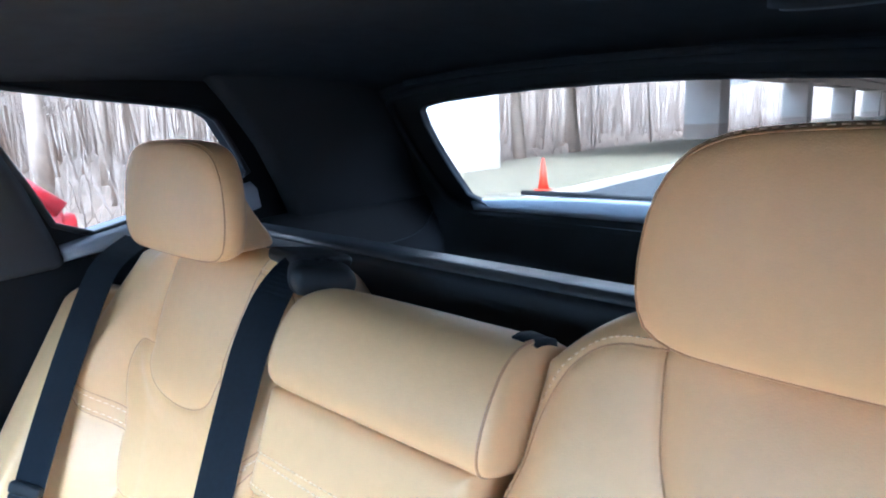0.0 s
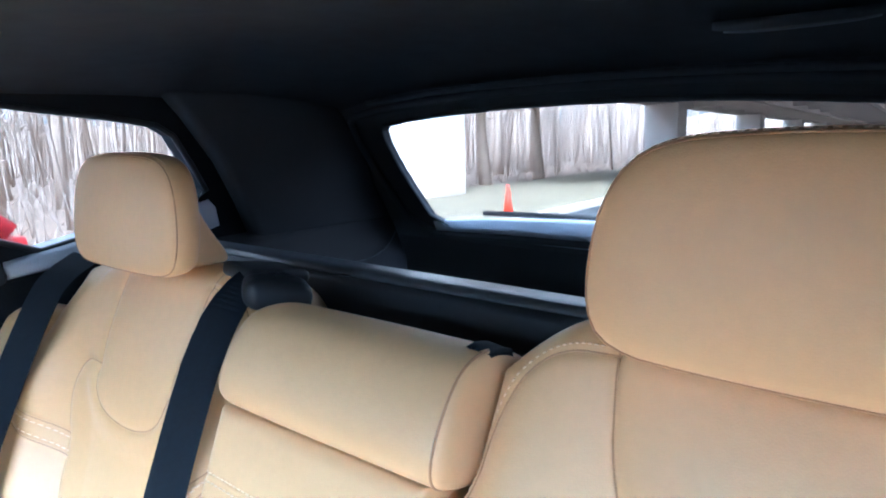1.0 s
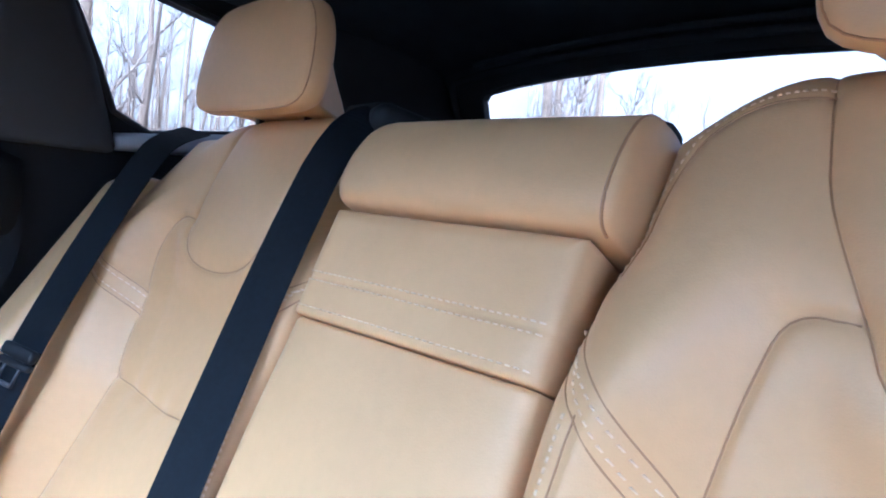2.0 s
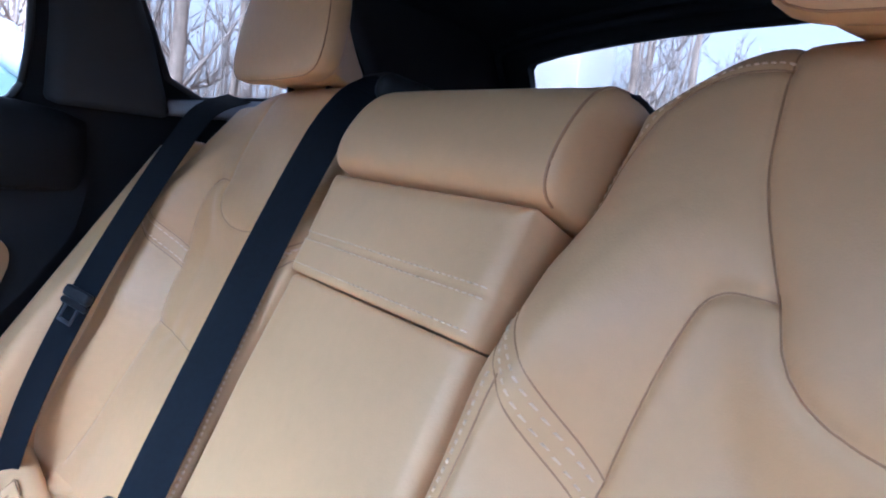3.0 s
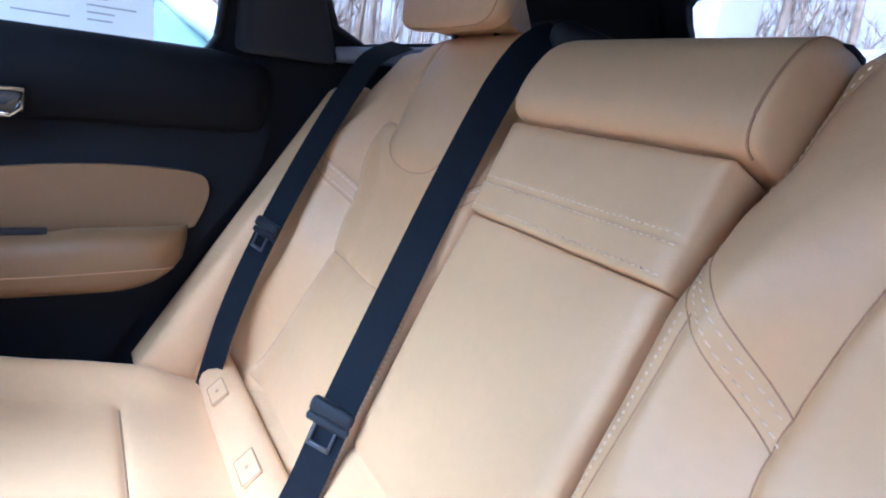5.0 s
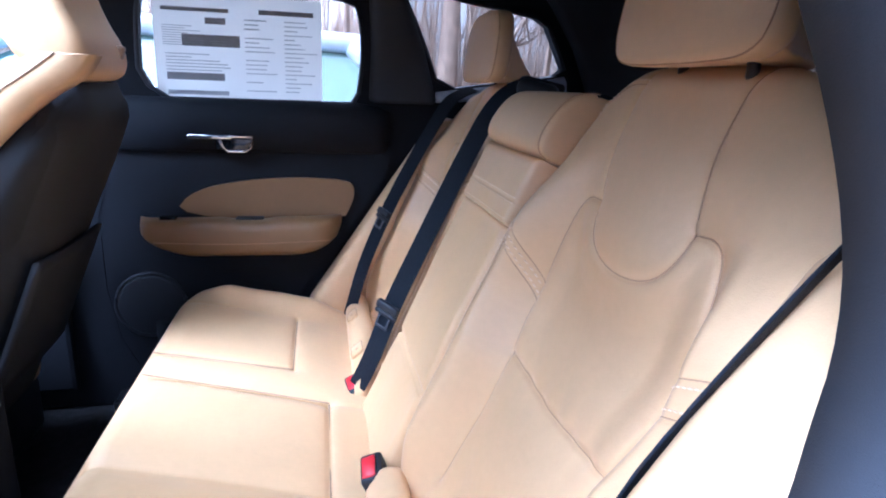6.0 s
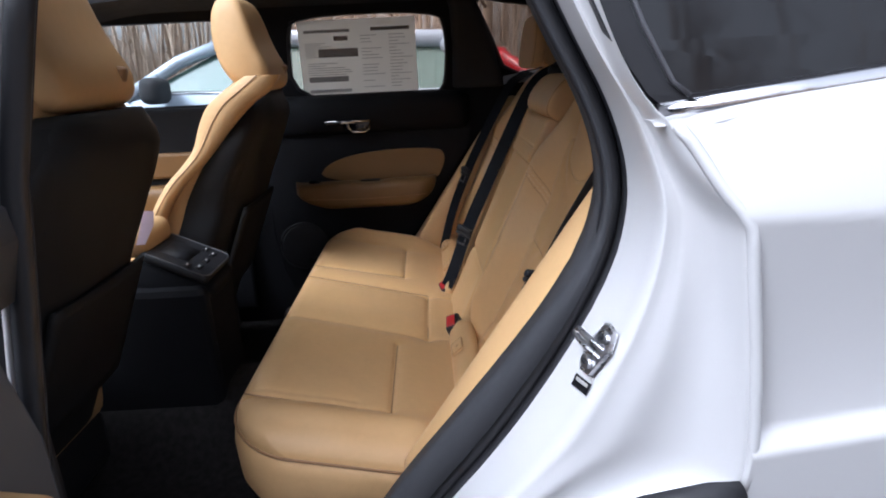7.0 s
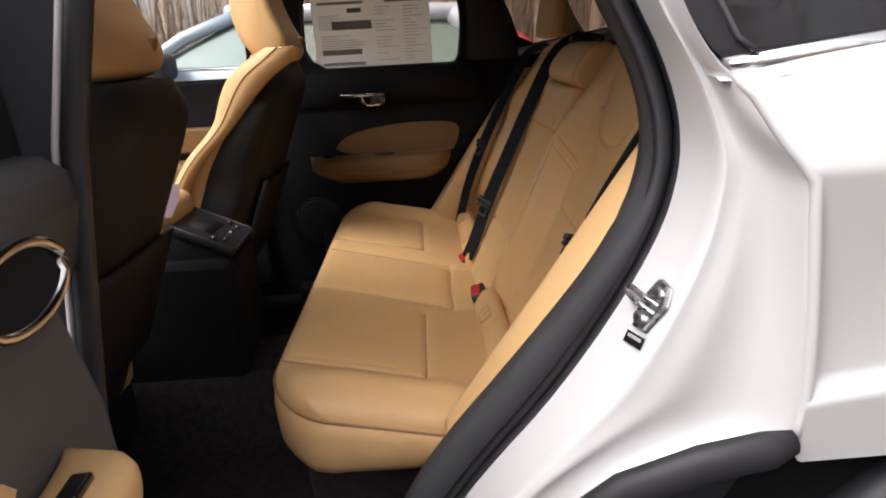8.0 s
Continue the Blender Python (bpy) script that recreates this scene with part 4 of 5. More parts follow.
# ---- rear doors: the far one closed, the near one swung open ----
def rear_door(side, m, name, label):
    d = thing(name, label, "car door", (0, 0, 0), "rear doors")
    d.matrix_world = CAR @ m
    s = side
    skin = [(p.x, p.z) for p in smooth_loop([(x, 0, z) for x, z in ((-0.475, 1.185), (0.205, 1.185), (0.262, 1.12), (0.262, 1.02), (0.20, 0.93), (0.10, 0.80), (0.02, 0.69), (-0.05, 0.55), (-0.12, 0.44), (-0.475, 0.42))], 2)]
    # the closed door takes the shaded trim colour, the open one the daylit colour
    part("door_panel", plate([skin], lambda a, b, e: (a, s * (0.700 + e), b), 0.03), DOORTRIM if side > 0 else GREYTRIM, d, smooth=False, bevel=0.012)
    part("door_skin", plate([skin], lambda a, b, e: (a, s * (0.735 + e), b), 0.13), PAINT, d, "white painted outer door skin", smooth=False, bevel=0.015)
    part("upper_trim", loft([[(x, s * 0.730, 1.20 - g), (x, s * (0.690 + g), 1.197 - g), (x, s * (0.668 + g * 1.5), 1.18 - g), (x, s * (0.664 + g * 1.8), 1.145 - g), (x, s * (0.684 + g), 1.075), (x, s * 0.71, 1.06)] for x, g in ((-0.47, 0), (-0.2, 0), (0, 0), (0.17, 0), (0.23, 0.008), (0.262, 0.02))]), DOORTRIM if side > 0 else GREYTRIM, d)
    # tan insert above the armrest; the closed door's leather is coloured darker for shade
    ins = [(p.x, p.z) for p in smooth_loop([(x, 0, z) for x, z in ((-0.30, 0.90), (-0.245, 0.972), (-0.06, 1.004), (0.145, 1.000), (0.168, 0.975), (0.160, 0.935), (0.132, 0.88))], 2)]
    part("insert", plate([ins], lambda a, b, e: (a, s * (0.690 + e), b), 0.02), TAN_SHADED if side > 0 else TAN, d, "tan leather door insert", smooth=False, bevel=0.006)
    # armrest: a long pad, pointed at the front, rounded below
    rings = []
    for k in range(41):
        f = k / 40
        x = -0.374 + 0.505 * f
        sh = 0.06 + 0.94 * (1 - (1 - min(1, f / 0.30)) ** 2) ** 0.75 * (1 - (1 - min(1, (1 - f) / 0.26)) ** 2) ** 0.6
        blunt = (1 - (1 - min(1, f / 0.07)) ** 2) ** 0.5 * (1 - (1 - min(1, (1 - f) / 0.16)) ** 2) ** 0.5
        dip = 0.006 * math.exp(-(((x + 0.10) / 0.055) ** 4))
        top, bot = 0.905 - 0.004 * (1 - f) - dip, 0.885 - 0.078 * min(1, sh)
        dep = 0.012 + 0.075 * blunt
        ym, zm, a, b = 0.70 - dep / 2, (top + bot) / 2, dep / 2, (top - bot) / 2
        ring = []
        for k2 in range(24):
            t = 2 * math.pi * k2 / 24
            c, q = math.cos(t), math.sin(t)
            ring.append((x, s * (ym - a * math.copysign(abs(c) ** 0.55, c)), zm + b * math.copysign(abs(q) ** 0.55, q)))
        rings.append(ring)
    arm = part("armrest", loft(rings), TAN_SHADED if side > 0 else TAN, d, "tan leather door armrest")
    part("pull_cup", moved(rounded(0.07, 0.030, 0.006, 0.0025, 2), pose(-0.105, s * 0.672, 0.8985)), BLACK, arm, "dark pull recess")
    seam = [(-0.33 + 0.43 * k / 20, s * (0.70 - 0.0865), 0.850 - 0.006 * math.sin(k / 6)) for k in range(21)]
    part("seam", tube(seam, 0.0015, 6), PIPING, arm)
    part("switch", moved(rounded(0.040, 0.022, 0.012, 0.004, 3), pose(-0.300, s * 0.655, 0.903)), GLOSS, arm, "gloss black window switch")
    # chrome release handle in a recess
    hand = part("handle_bowl", moved(rounded(0.090, 0.008, 0.042, 0.003, 2), pose(-0.135, s * 0.677, 1.095)), GLOSS, d)
    ring = [(-0.135 + dx, s * (0.673 - 0.29 * dz), 1.095 + dz) for dx, dz in ((-0.052, 0.014), (0.046, 0.014), (0.040, -0.012), (0.026, -0.024), (-0.016, -0.024), (-0.030, -0.012), (-0.036, 0.010))]
    part("handle_rim", tube(ring + ring[:2], 0.0056, 8), CHROME, hand, "bright chrome handle rim")
    part("lever", moved(rounded(0.105, 0.010, 0.013, 0.004, 2), pose(-0.192, s * 0.669, 1.107)), CHROME, hand, "chrome release lever")
    # speaker and lower bulge
    part("speaker_grille", moved(disc((-0.37, s * 0.70, 0.66), (0, -s, 0), 0.085, 0.010, 32), Matrix.Identity(4)), BLACK, d)
    part("speaker_ring", tube([(-0.37 + 0.087 * math.cos(k * math.pi / 16), s * 0.694, 0.66 + 0.087 * math.sin(k * math.pi / 16)) for k in range(34)], 0.005, 6), BLACK, d)
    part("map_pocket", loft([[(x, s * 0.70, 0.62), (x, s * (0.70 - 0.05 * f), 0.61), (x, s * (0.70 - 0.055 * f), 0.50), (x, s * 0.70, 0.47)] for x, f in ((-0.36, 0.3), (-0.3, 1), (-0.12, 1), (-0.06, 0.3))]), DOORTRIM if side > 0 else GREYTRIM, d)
    # window frame
    frm = [(a, b) for a, b in DOOR_GLASS]
    if side < 0:
        part("window_frame", tube([(a, s * 0.76, b) for a, b in frm + frm[:2]], 0.022, 8), BLACK, d)
        part("frame_post", loft([[(x - 0.10, s * 0.715, z), (x + 0.035, s * 0.735, z), (x + 0.035, s * 0.80, z), (x - 0.10, s * 0.80, z)] for x, z in ((-0.39, 1.17), (-0.375, 1.32), (-0.355, 1.47))]), BLACK, d, bevel=0.006)
        pn = part("pane", plate([frm], lambda a, b, e: (a, s * (0.765 + e), b), 0.004), PRIVACY, d, "dark privacy glass", smooth=False)
        pn.visible_shadow = False
    return d


rear_door(1, Matrix.Identity(4), "rear_door", "closed rear door with black trim, tan insert and tan armrest coloured for shade")
HINGE = Matrix.Translation((-0.477, -0.80, -0.025)) @ pose(0, 0, 0, 0, 0, -85) @ Matrix.Translation((0.495, 0.80, 0))
near_door = rear_door(-1, HINGE, "rear_door", "rear door swung wide open with trim paled for daylight and tan armrest")
pull = [(-0.322 + 0.072 * math.cos(k * math.pi / 12), -0.659, 1.104 + 0.037 * math.sin(k * math.pi / 12)) for k in range(26)]
part("pull_bowl", plate([[(-0.322 + 0.068 * math.cos(k * math.pi / 12), 1.104 + 0.034 * math.sin(k * math.pi / 12)) for k in range(24)]], lambda a, b, d: (a, -0.661 - d, b), 0.03), DOORTRIM, near_door, "black handle bowl", smooth=False)
part("pull_ring", tube(pull, 0.0065, 8), CHROME, near_door, "chrome pull handle ring")

# front door seen between the front seats
fd = thing("front_door", "closed front door with black trim and tan armrest", "car door", (-0.95, 0.70, 0.42))
part("door_panel", box(-1.55, -0.57, 0.685, 0.72, 0.42, 1.18), DOORTRIM, fd, smooth=False, bevel=0.012)
# insert and armrest take the leather with the shade coloured in
part("insert", box(-1.45, -0.60, 0.668, 0.69, 0.94, 1.03), TAN_SHADED, fd, "tan leather door insert", smooth=False, bevel=0.012)
part("armrest", moved(rounded(0.85, 0.10, 0.10, 0.03, 4), pose(-1.03, 0.65, 0.87)), TAN_SHADED, fd, "tan leather door armrest")

# price sheet in the far window
sheet = thing("window_sticker", "printed white price sheet taped inside the far window", "paper sheet", (-0.115, 0.757, 1.187))
SX0, SX1, SZ0, SZ1 = -0.322, 0.085, 1.190, 1.447
part("sheet", plate([[(SX0, SZ0), (SX1, SZ0), (SX1, SZ1), (SX0, SZ1)]], lambda a, b, d: (a, 0.755 + d, b), 0.001), SHEET, sheet, smooth=False)
rng = random.Random(4)
W_S, H_S = SX1 - SX0, SZ1 - SZ0


def bar(a0, a1, b0, b1, mat):
    part("print_bar", box(SX0 + a0 * W_S, SX0 + a1 * W_S, 0.7540, 0.7548, SZ0 + b0 * H_S, SZ0 + b1 * H_S), mat, sheet, smooth=False)


for a0, a1, b0, b1, mt in ((0.05, 0.44, 0.84, 0.875, INK), (0.62, 0.95, 0.84, 0.885, INK), (0.16, 0.50, 0.52, 0.63, INK), (0.06, 0.40, 0.20, 0.27, INK), (0.06, 0.42, 0.06, 0.10, PALEINK), (0.30, 0.42, 0.73, 0.79, INK)):
    bar(a0, a1, b0, b1, mt)
for k in range(9):
    bar(0.05, 0.15 + rng.random() * 0.3, 0.70 - 0.022 * k, 0.707 - 0.022 * k, PALEINK)
for col in (0.53, 0.77):
    for k in range(17):
        if rng.random() < 0.85:
            bar(col, col + 0.06 + rng.random() * 0.14, 0.78 - 0.042 * k, 0.789 - 0.042 * k, PALEINK)
for k in range(6):
    bar(0.06, 0.2 + rng.random() * 0.25, 0.44 - 0.03 * k, 0.449 - 0.03 * k, PALEINK)


# ---- front seats ----
WING = [(1.276, -0.347, -0.262), (1.240, -0.410, -0.285), (1.209, -0.452, -0.340), (1.170, -0.476, -0.380), (1.135, -0.491, -0.412), (1.092, -0.507, -0.450), (1.050, -0.548, -0.492), (1.011, -0.592, -0.540), (0.96, -0.630, -0.586), (0.90, -0.665, -0.622), (0.80, -0.72, -0.665), (0.70, -0.75, -0.70)]


def front_seat(cy, label, dx=0.0, rest_x=0.0):
    seat = thing("front_seat", label, "car seat", (-0.75, cy, 0.40), "front seats")
    lean = lambda z: -0.440 + dx + 0.42 * (z - 1.16)
    rings = []
    for k in range(29):
        f = k / 28
        z = 0.56 + 0.70 * f
        half = 0.238 - 0.062 * (1 - f) - 0.10 * max(0, (f - 0.78) / 0.22) ** 2 - 0.012 * math.exp(-((f - 0.56) / 0.09) ** 2)
        th = 0.20 - 0.11 * max(0, (f - 0.55) / 0.45)
        xb = lean(z) - 0.03 * max(0, (f - 0.85) / 0.15) ** 2
        ring = []
        for a in range(32):
            t = 2 * math.pi * a / 32
            c, s2 = math.cos(t), math.sin(t)
            ring.append((xb - th / 2 + th / 2 * math.copysign(abs(c) ** 0.6, c), cy + half * math.copysign(abs(s2) ** 0.5, s2), z))
        rings.append(ring)
    part("backrest", loft([[Vector((p[0] * 0.45 + 0.55 * min(q[0] for q in r), cy + (p[1] - cy) * 1.012, p[2])) for p in r] for r in rings]), TAN, seat)
    part("back_padding", loft([[(p[0], p[1], p[2] - 0.03 * (k / 28)) for p in r] for k, r in enumerate(rings)]), BACKCOVER, seat, "black padded sides")
    shell = []
    for k in range(25):
        f = k / 24
        z = 0.57 + 0.645 * f
        half = 0.226 - 0.064 * (1 - f) - 0.055 * max(0, (f - 0.82) / 0.18) ** 2 - 0.012 * math.exp(-((f - 0.6) / 0.09) ** 2)
        shell.append([(lean(z) + 0.022 - 0.05 * abs(b) ** 5 - 0.03 * max(0, (f - 0.9) / 0.1) ** 2, cy + half * b, z) for b in [i / 10 - 1 for i in range(21)]])
    n = 21
    verts = [p for r in shell for p in r]
    faces = [(k * n + i, k * n + i + 1, (k + 1) * n + i + 1, (k + 1) * n + i) for k in range(24) for i in range(n - 1)]
    part("back_shell", (verts, faces), BACKCOVER, seat, "black padded seat back cover")
    part("map_pocket", grid(12, 10, lambda u, v: (lean(0.66 + 0.26 * v) + 0.030 + 0.008 * math.sin(math.pi * u), cy - 0.16 + 0.32 * u, 0.66 + 0.26 * v), back=(-0.012, 0, 0)), BACKCOVER, seat)
    hr = []
    prof = smooth_loop([(x, 0, z) for x, z in ((0.05, 0.0), (0.055, 0.05), (0.02, 0.12), (-0.005, 0.22), (-0.03, 0.25), (-0.09, 0.24), (-0.10, 0.12), (-0.06, 0.02), (0.0, -0.01))], 2)
    mid = Vector((-0.02, 0, 0.11))
    for k in range(19):
        a = -1 + 2 * k / 18
        s2 = 0.68 + 0.32 * (1 - abs(a) ** 6) ** (1 / 3) if abs(a) < 1 else 0.68
        hr.append([(lean(1.26) - 0.035 + rest_x + (mid + (p - mid) * s2).x, cy + a * (0.135 - 0.16 * max(0, p.z - 0.06)), 1.238 + (mid + (p - mid) * s2).z) for p in prof])
    rest = part("headrest", loft(hr), TAN, seat)
    part("eyelet", moved(rounded(0.018, 0.020, 0.028, 0.006, 3), pose(lean(1.29) + 0.001 + rest_x, cy + 0.075, 1.290, 0, 18, 0)), PIPING, rest, "dark eyelet in the headrest")
    for s in ((-1,) if dx else ()):
        y0 = cy + s * 0.228
        rows = [Vector((a, b, z)) for z, a, b in WING]
        rows = smooth_loop(rows, 2, closed=False)
        wing = []
        for p in rows:
            a, b, z = p.x - 0.10 + dx, p.y - 0.10 + dx, p.z
            wing.append([(a, y0 - s * 0.05, z), (a - 0.004, y0 - s * 0.008, z), (a + 0.010, y0 + s * 0.008, z), ((a + b) / 2, y0 + s * 0.013, z), (b - 0.010, y0 + s * 0.009, z), (b, y0 - s * 0.004, z), (b - 0.004, y0 - s * 0.05, z)])
        side = part("side_wing", loft(wing), TAN, seat, "tan leather side wing")
        part("seam", tube([(p.x * 0.62 + p.y * 0.38 - 0.10 + dx, y0 + s * 0.0128, p.z) for p in rows[:-6]], 0.0012, 6), PIPING, side)
    part("cushion", moved(rounded(0.52, 0.47, 0.17, 0.05, 5), pose(-0.95 + dx, cy, 0.62, 0, 7, 0)), TAN, seat)
    part("base", moved(rounded(0.44, 0.40, 0.14, 0.02, 2), pose(-0.92 + dx, cy, 0.47)), BLACK, seat)
    return seat


front_seat(-0.37, "front seat with black back cover and tan leather headrest", 0.0, -0.060)
front_seat(0.37, "front seat with black back cover and tan leather sides", 0.10, -0.03)

# centre console with the rear climate panel
con = thing("centre_console", "black centre console with rear climate controls and tan lid", "console", (-0.62, 0, 0.45))
part("body", box(-1.2, -0.44, -0.105, 0.105, 0.40, 0.80), DOORTRIM, con, smooth=False, bevel=0.02)
PANEL = pose(-0.512, 0, 0.846, 0, 26, 0)
top = part("climate_panel", moved(rounded(0.165, 0.185, 0.02, 0.008, 3), PANEL), BLACK, con, "black climate panel")
rim = [PANEL @ Vector((a, b, 0.0105)) for a, b in ((-0.078, -0.085), (0.070, -0.088), (0.080, -0.07), (0.080, 0.07), (0.070, 0.088), (-0.078, 0.085))]
part("rim", tube(rim, 0.0018, 6), SATIN, top, "thin satin rim")
part("display", moved(box(-0.055, 0.015, -0.045, 0.045, 0.0101, 0.0108), PANEL), BLACK, top)
for a, b in ((0.045, -0.05), (0.045, 0.0), (0.045, 0.05), (0.02, -0.066), (0.02, 0.066)):
    part("button", moved(rounded(0.014, 0.030, 0.005, 0.002, 2), PANEL @ pose(a, b, 0.011)), BLACK, top)
    part("button_mark", moved(box(-0.0015, 0.0015, -0.005, 0.005, 0.0025, 0.0031), PANEL @ pose(a, b, 0.011)), PAPER, top)
part("neck", moved(rounded(0.20, 0.17, 0.08, 0.02, 3), pose(-0.53, 0, 0.80, 0, 26, 0)), DOORTRIM, con)
part("armrest_lid", moved(rounded(0.34, 0.175, 0.075, 0.03, 4), pose(-0.74, 0, 0.915, 0, 3, 0)), TAN, con, "tan leather armrest lid")
solid("paper_tag", plate([[(-0.583, 0.912), (-0.562, 0.912), (-0.535, 0.956), (-0.528, 0.990), (-0.551, 0.992)]], lambda a, b, d: (a, -0.0955 - d - 0.02 * max(0, b - 0.96), b), 0.0012), PINK, "small pink paper tag leaning on the console lid", "paper tag", smooth=False)

# ---- bodywork round the open door ----
body = thing("car_body", "pearl white car body round the open rear door", "car body", (0.4, -0.88, 0.36), frame_of=NEAR)
O_CURVE = resample(smooth_loop([(0.165, -0.785, 1.46), (0.237, -0.80, 1.305), (0.289, -0.80, 1.214), (0.312, -0.80, 1.124), (0.287, -0.80, 1.015), (0.181, -0.80, 0.837), (0.063, -0.80, 0.699), (0.0, -0.80, 0.60), (-0.07, -0.80, 0.45), (-0.12, -0.80, 0.36)], 2, closed=False), 70)
E_CURVE = resample(smooth_loop([(0.205, -0.86, 1.45), (0.252, -0.875, 1.305), (0.285, -0.892, 1.235), (0.318, -0.905, 1.205), (0.345, -0.925, 1.155), (0.364, -0.936, 1.132), (0.372, -0.938, 1.118), (0.374, -0.938, 1.09), (0.384, -0.938, 1.02), (0.393, -0.938, 0.94), (0.398, -0.936, 0.85), (0.385, -0.932, 0.822), (0.30, -0.925, 0.80), (0.22, -0.92, 0.765), (0.12, -0.915, 0.66), (0.05, -0.91, 0.50), (0.02, -0.91, 0.36)], 2, closed=False), 70)


def jamb_flat(u, v):
    t = min(68.999, max(0.0, v * 69))
    i = int(t)
    o, e = O_CURVE[i].lerp(O_CURVE[i + 1], t - i), E_CURVE[i].lerp(E_CURVE[i + 1], t - i)
    out = 0.62 * step(u / 0.42) + 0.38 * step((u - 0.55) / 0.45)
    along = 0.10 * step(u / 0.42) + 0.90 * step((u - 0.30) / 0.70)
    return Vector((o.x + (e.x - o.x) * along, o.y + (e.y - o.y) * float(out), o.z + (e.z - o.z) * along))


def jamb(u, v):
    """The painted jamb: a hollow beside the seal, a long pressed ridge, a valley and the outer flange, and a boss at the window corner."""
    p = jamb_flat(u, v)
    du = jamb_flat(min(1, u + 0.02), v) - jamb_flat(max(0, u - 0.02), v)
    dv = jamb_flat(u, max(0, v - 0.012)) - jamb_flat(u, min(1, v + 0.012))
    nrm = du.cross(dv).normalized()
    if nrm.x + nrm.y > 0:
        nrm = -nrm
    live = float(step((v - 0.22) / 0.20) * (1 - step((v - 0.66) / 0.30)))
    lift = 0.0075 * math.exp(-((u - 0.50 - 0.10 * math.sin(5 * v)) / 0.085) ** 2) - 0.0080 * math.exp(-((u - 0.76) / 0.10) ** 2) + 0.006 * math.exp(-((u - 0.93) / 0.05) ** 2) * (1 - float(step((v - 0.45) / 0.2))) - 0.002 * math.exp(-((u - 0.26) / 0.10) ** 2)
    boss = 0.010 * math.exp(-(((u - 0.84) / 0.20) ** 2 + ((v - 0.225) / 0.045) ** 2))
    return p + nrm * (lift * live + boss) * math.sin(math.pi * min(1, max(0, u))) ** 0.5


part("door_jamb", grid(80, 138, jamb), PAINT, body, "white painted door jamb")
part("door_seal", loft([[p + Vector((0.010 + 0.012 * math.cos(a), 0.012 + 0.016 * math.sin(a), 0.004)) for a in [k * math.pi / 5 for k in range(10)]] for p in O_CURVE]), RUBBER, body, "black rubber door seal")
part("seal_lip", loft([[p + Vector((-0.012 + 0.012 * math.cos(a), 0.020 + 0.011 * math.sin(a), 0.0)) for a in [k * math.pi / 4 for k in range(8)]] for p in O_CURVE]), RUBBER, body, "black rubber seal lip")


def opening_trim(p):
    """A section of the soft trim inside the seal; it widens downwards."""
    e = 0.034 * (1 - float(step((p.z - 0.78) / 0.34)))
    n = Vector((-0.78 * e, 0, 0.62 * e))
    slim = float(step((p.z - 0.95) / 0.15))
    low = [(-0.018, 0.004, 0.4), (-0.031, 0.012, 0.8), (-0.031, 0.022, 1.0), (-0.026, 0.036, 1.0), (-0.022, 0.072, 0.85), (0.07, 0.084, 0.0)]
    high = [(-0.018, 0.004, 0.4), (-0.021, 0.012, 0.8), (-0.021, 0.030, 1.0), (-0.016, 0.068, 1.0), (-0.008, 0.110, 0.85), (0.07, 0.120, 0.0)]
    return [p + Vector(a).lerp(Vector(b), slim) * Vector((1, 1, 0)) + n * (a[2] + (b[2] - a[2]) * slim) for a, b in zip(low, high)]


part("opening_trim", loft([opening_trim(p) for p in O_CURVE]), SOFT, body, "charcoal trim along the opening")


# outer skin behind the opening: shoulder, flank, crease
def window_line(x):
    """The top of the outer skin under the quarter window."""
    return 1.212 + 0.10 * max(0, (x - 0.36) / 1.09) ** 0.67


def skin_y(x, z):
    line = 0.905 + 0.12 * (x - 0.4)
    if z > 1.128:
        base = -0.943 + 0.045 * ((z - 1.128) / (window_line(x) - 1.128)) ** 1.2
    elif z > line:
        base = -0.943 + 0.016 * math.sin(1.9 * (1.128 - z) / (1.128 - line))
    else:
        base = -0.943 + 0.0152 - 0.017 * float(step((line - z) / 0.022)) + 0.10 * max(0, line - 0.022 - z)
    return base + 0.03 * max(0, (x - 0.9) / 0.6) ** 2


EDGE = [p for p in E_CURVE if 0.826 < p.z < 1.213]


def edge_x(z):
    up = sorted(EDGE, key=lambda p: p.z)
    return float(np.interp(z, [p.z for p in up], [p.x for p in up]))


def flank(u, v):
    x_end = 1.45
    zt = 1.212 + 0.10 * u
    x0 = edge_x(0.826 + (1.205 - 0.826) * v)
    x = x0 + (x_end - x0) * u ** 1.5
    arch = 0.45 + math.sqrt(max(0, 0.38 ** 2 - (x - 0.78) ** 2)) if abs(x - 0.78) < 0.38 else 0.45
    low = max(0.826 - 0.02 * min(1, u * 20), arch + 0.02)
    z = low + (zt - low) * v
    return (x, skin_y(x, z), z)


part("quarter_panel", grid(90, 70, flank), PAINT, body, "pearl white rear quarter panel")
part("window_shelf", loft([[(x, skin_y(x, window_line(x) - 0.002), window_line(x) - 0.002), (x, -0.8905, max(window_line(x), 1.214 + 0.111 * (x - 0.32)) + 0.001), (x, -0.868, max(window_line(x), 1.214 + 0.111 * (x - 0.32)) + 0.002)] for x in [0.295 + 0.05 * k for k in range(16)]], caps=False, closed=False), PAINT, body)
part("panel_edge", tube([p + Vector((0.003, -0.001, 0)) for p in EDGE], 0.006, 8), PAINT, body)
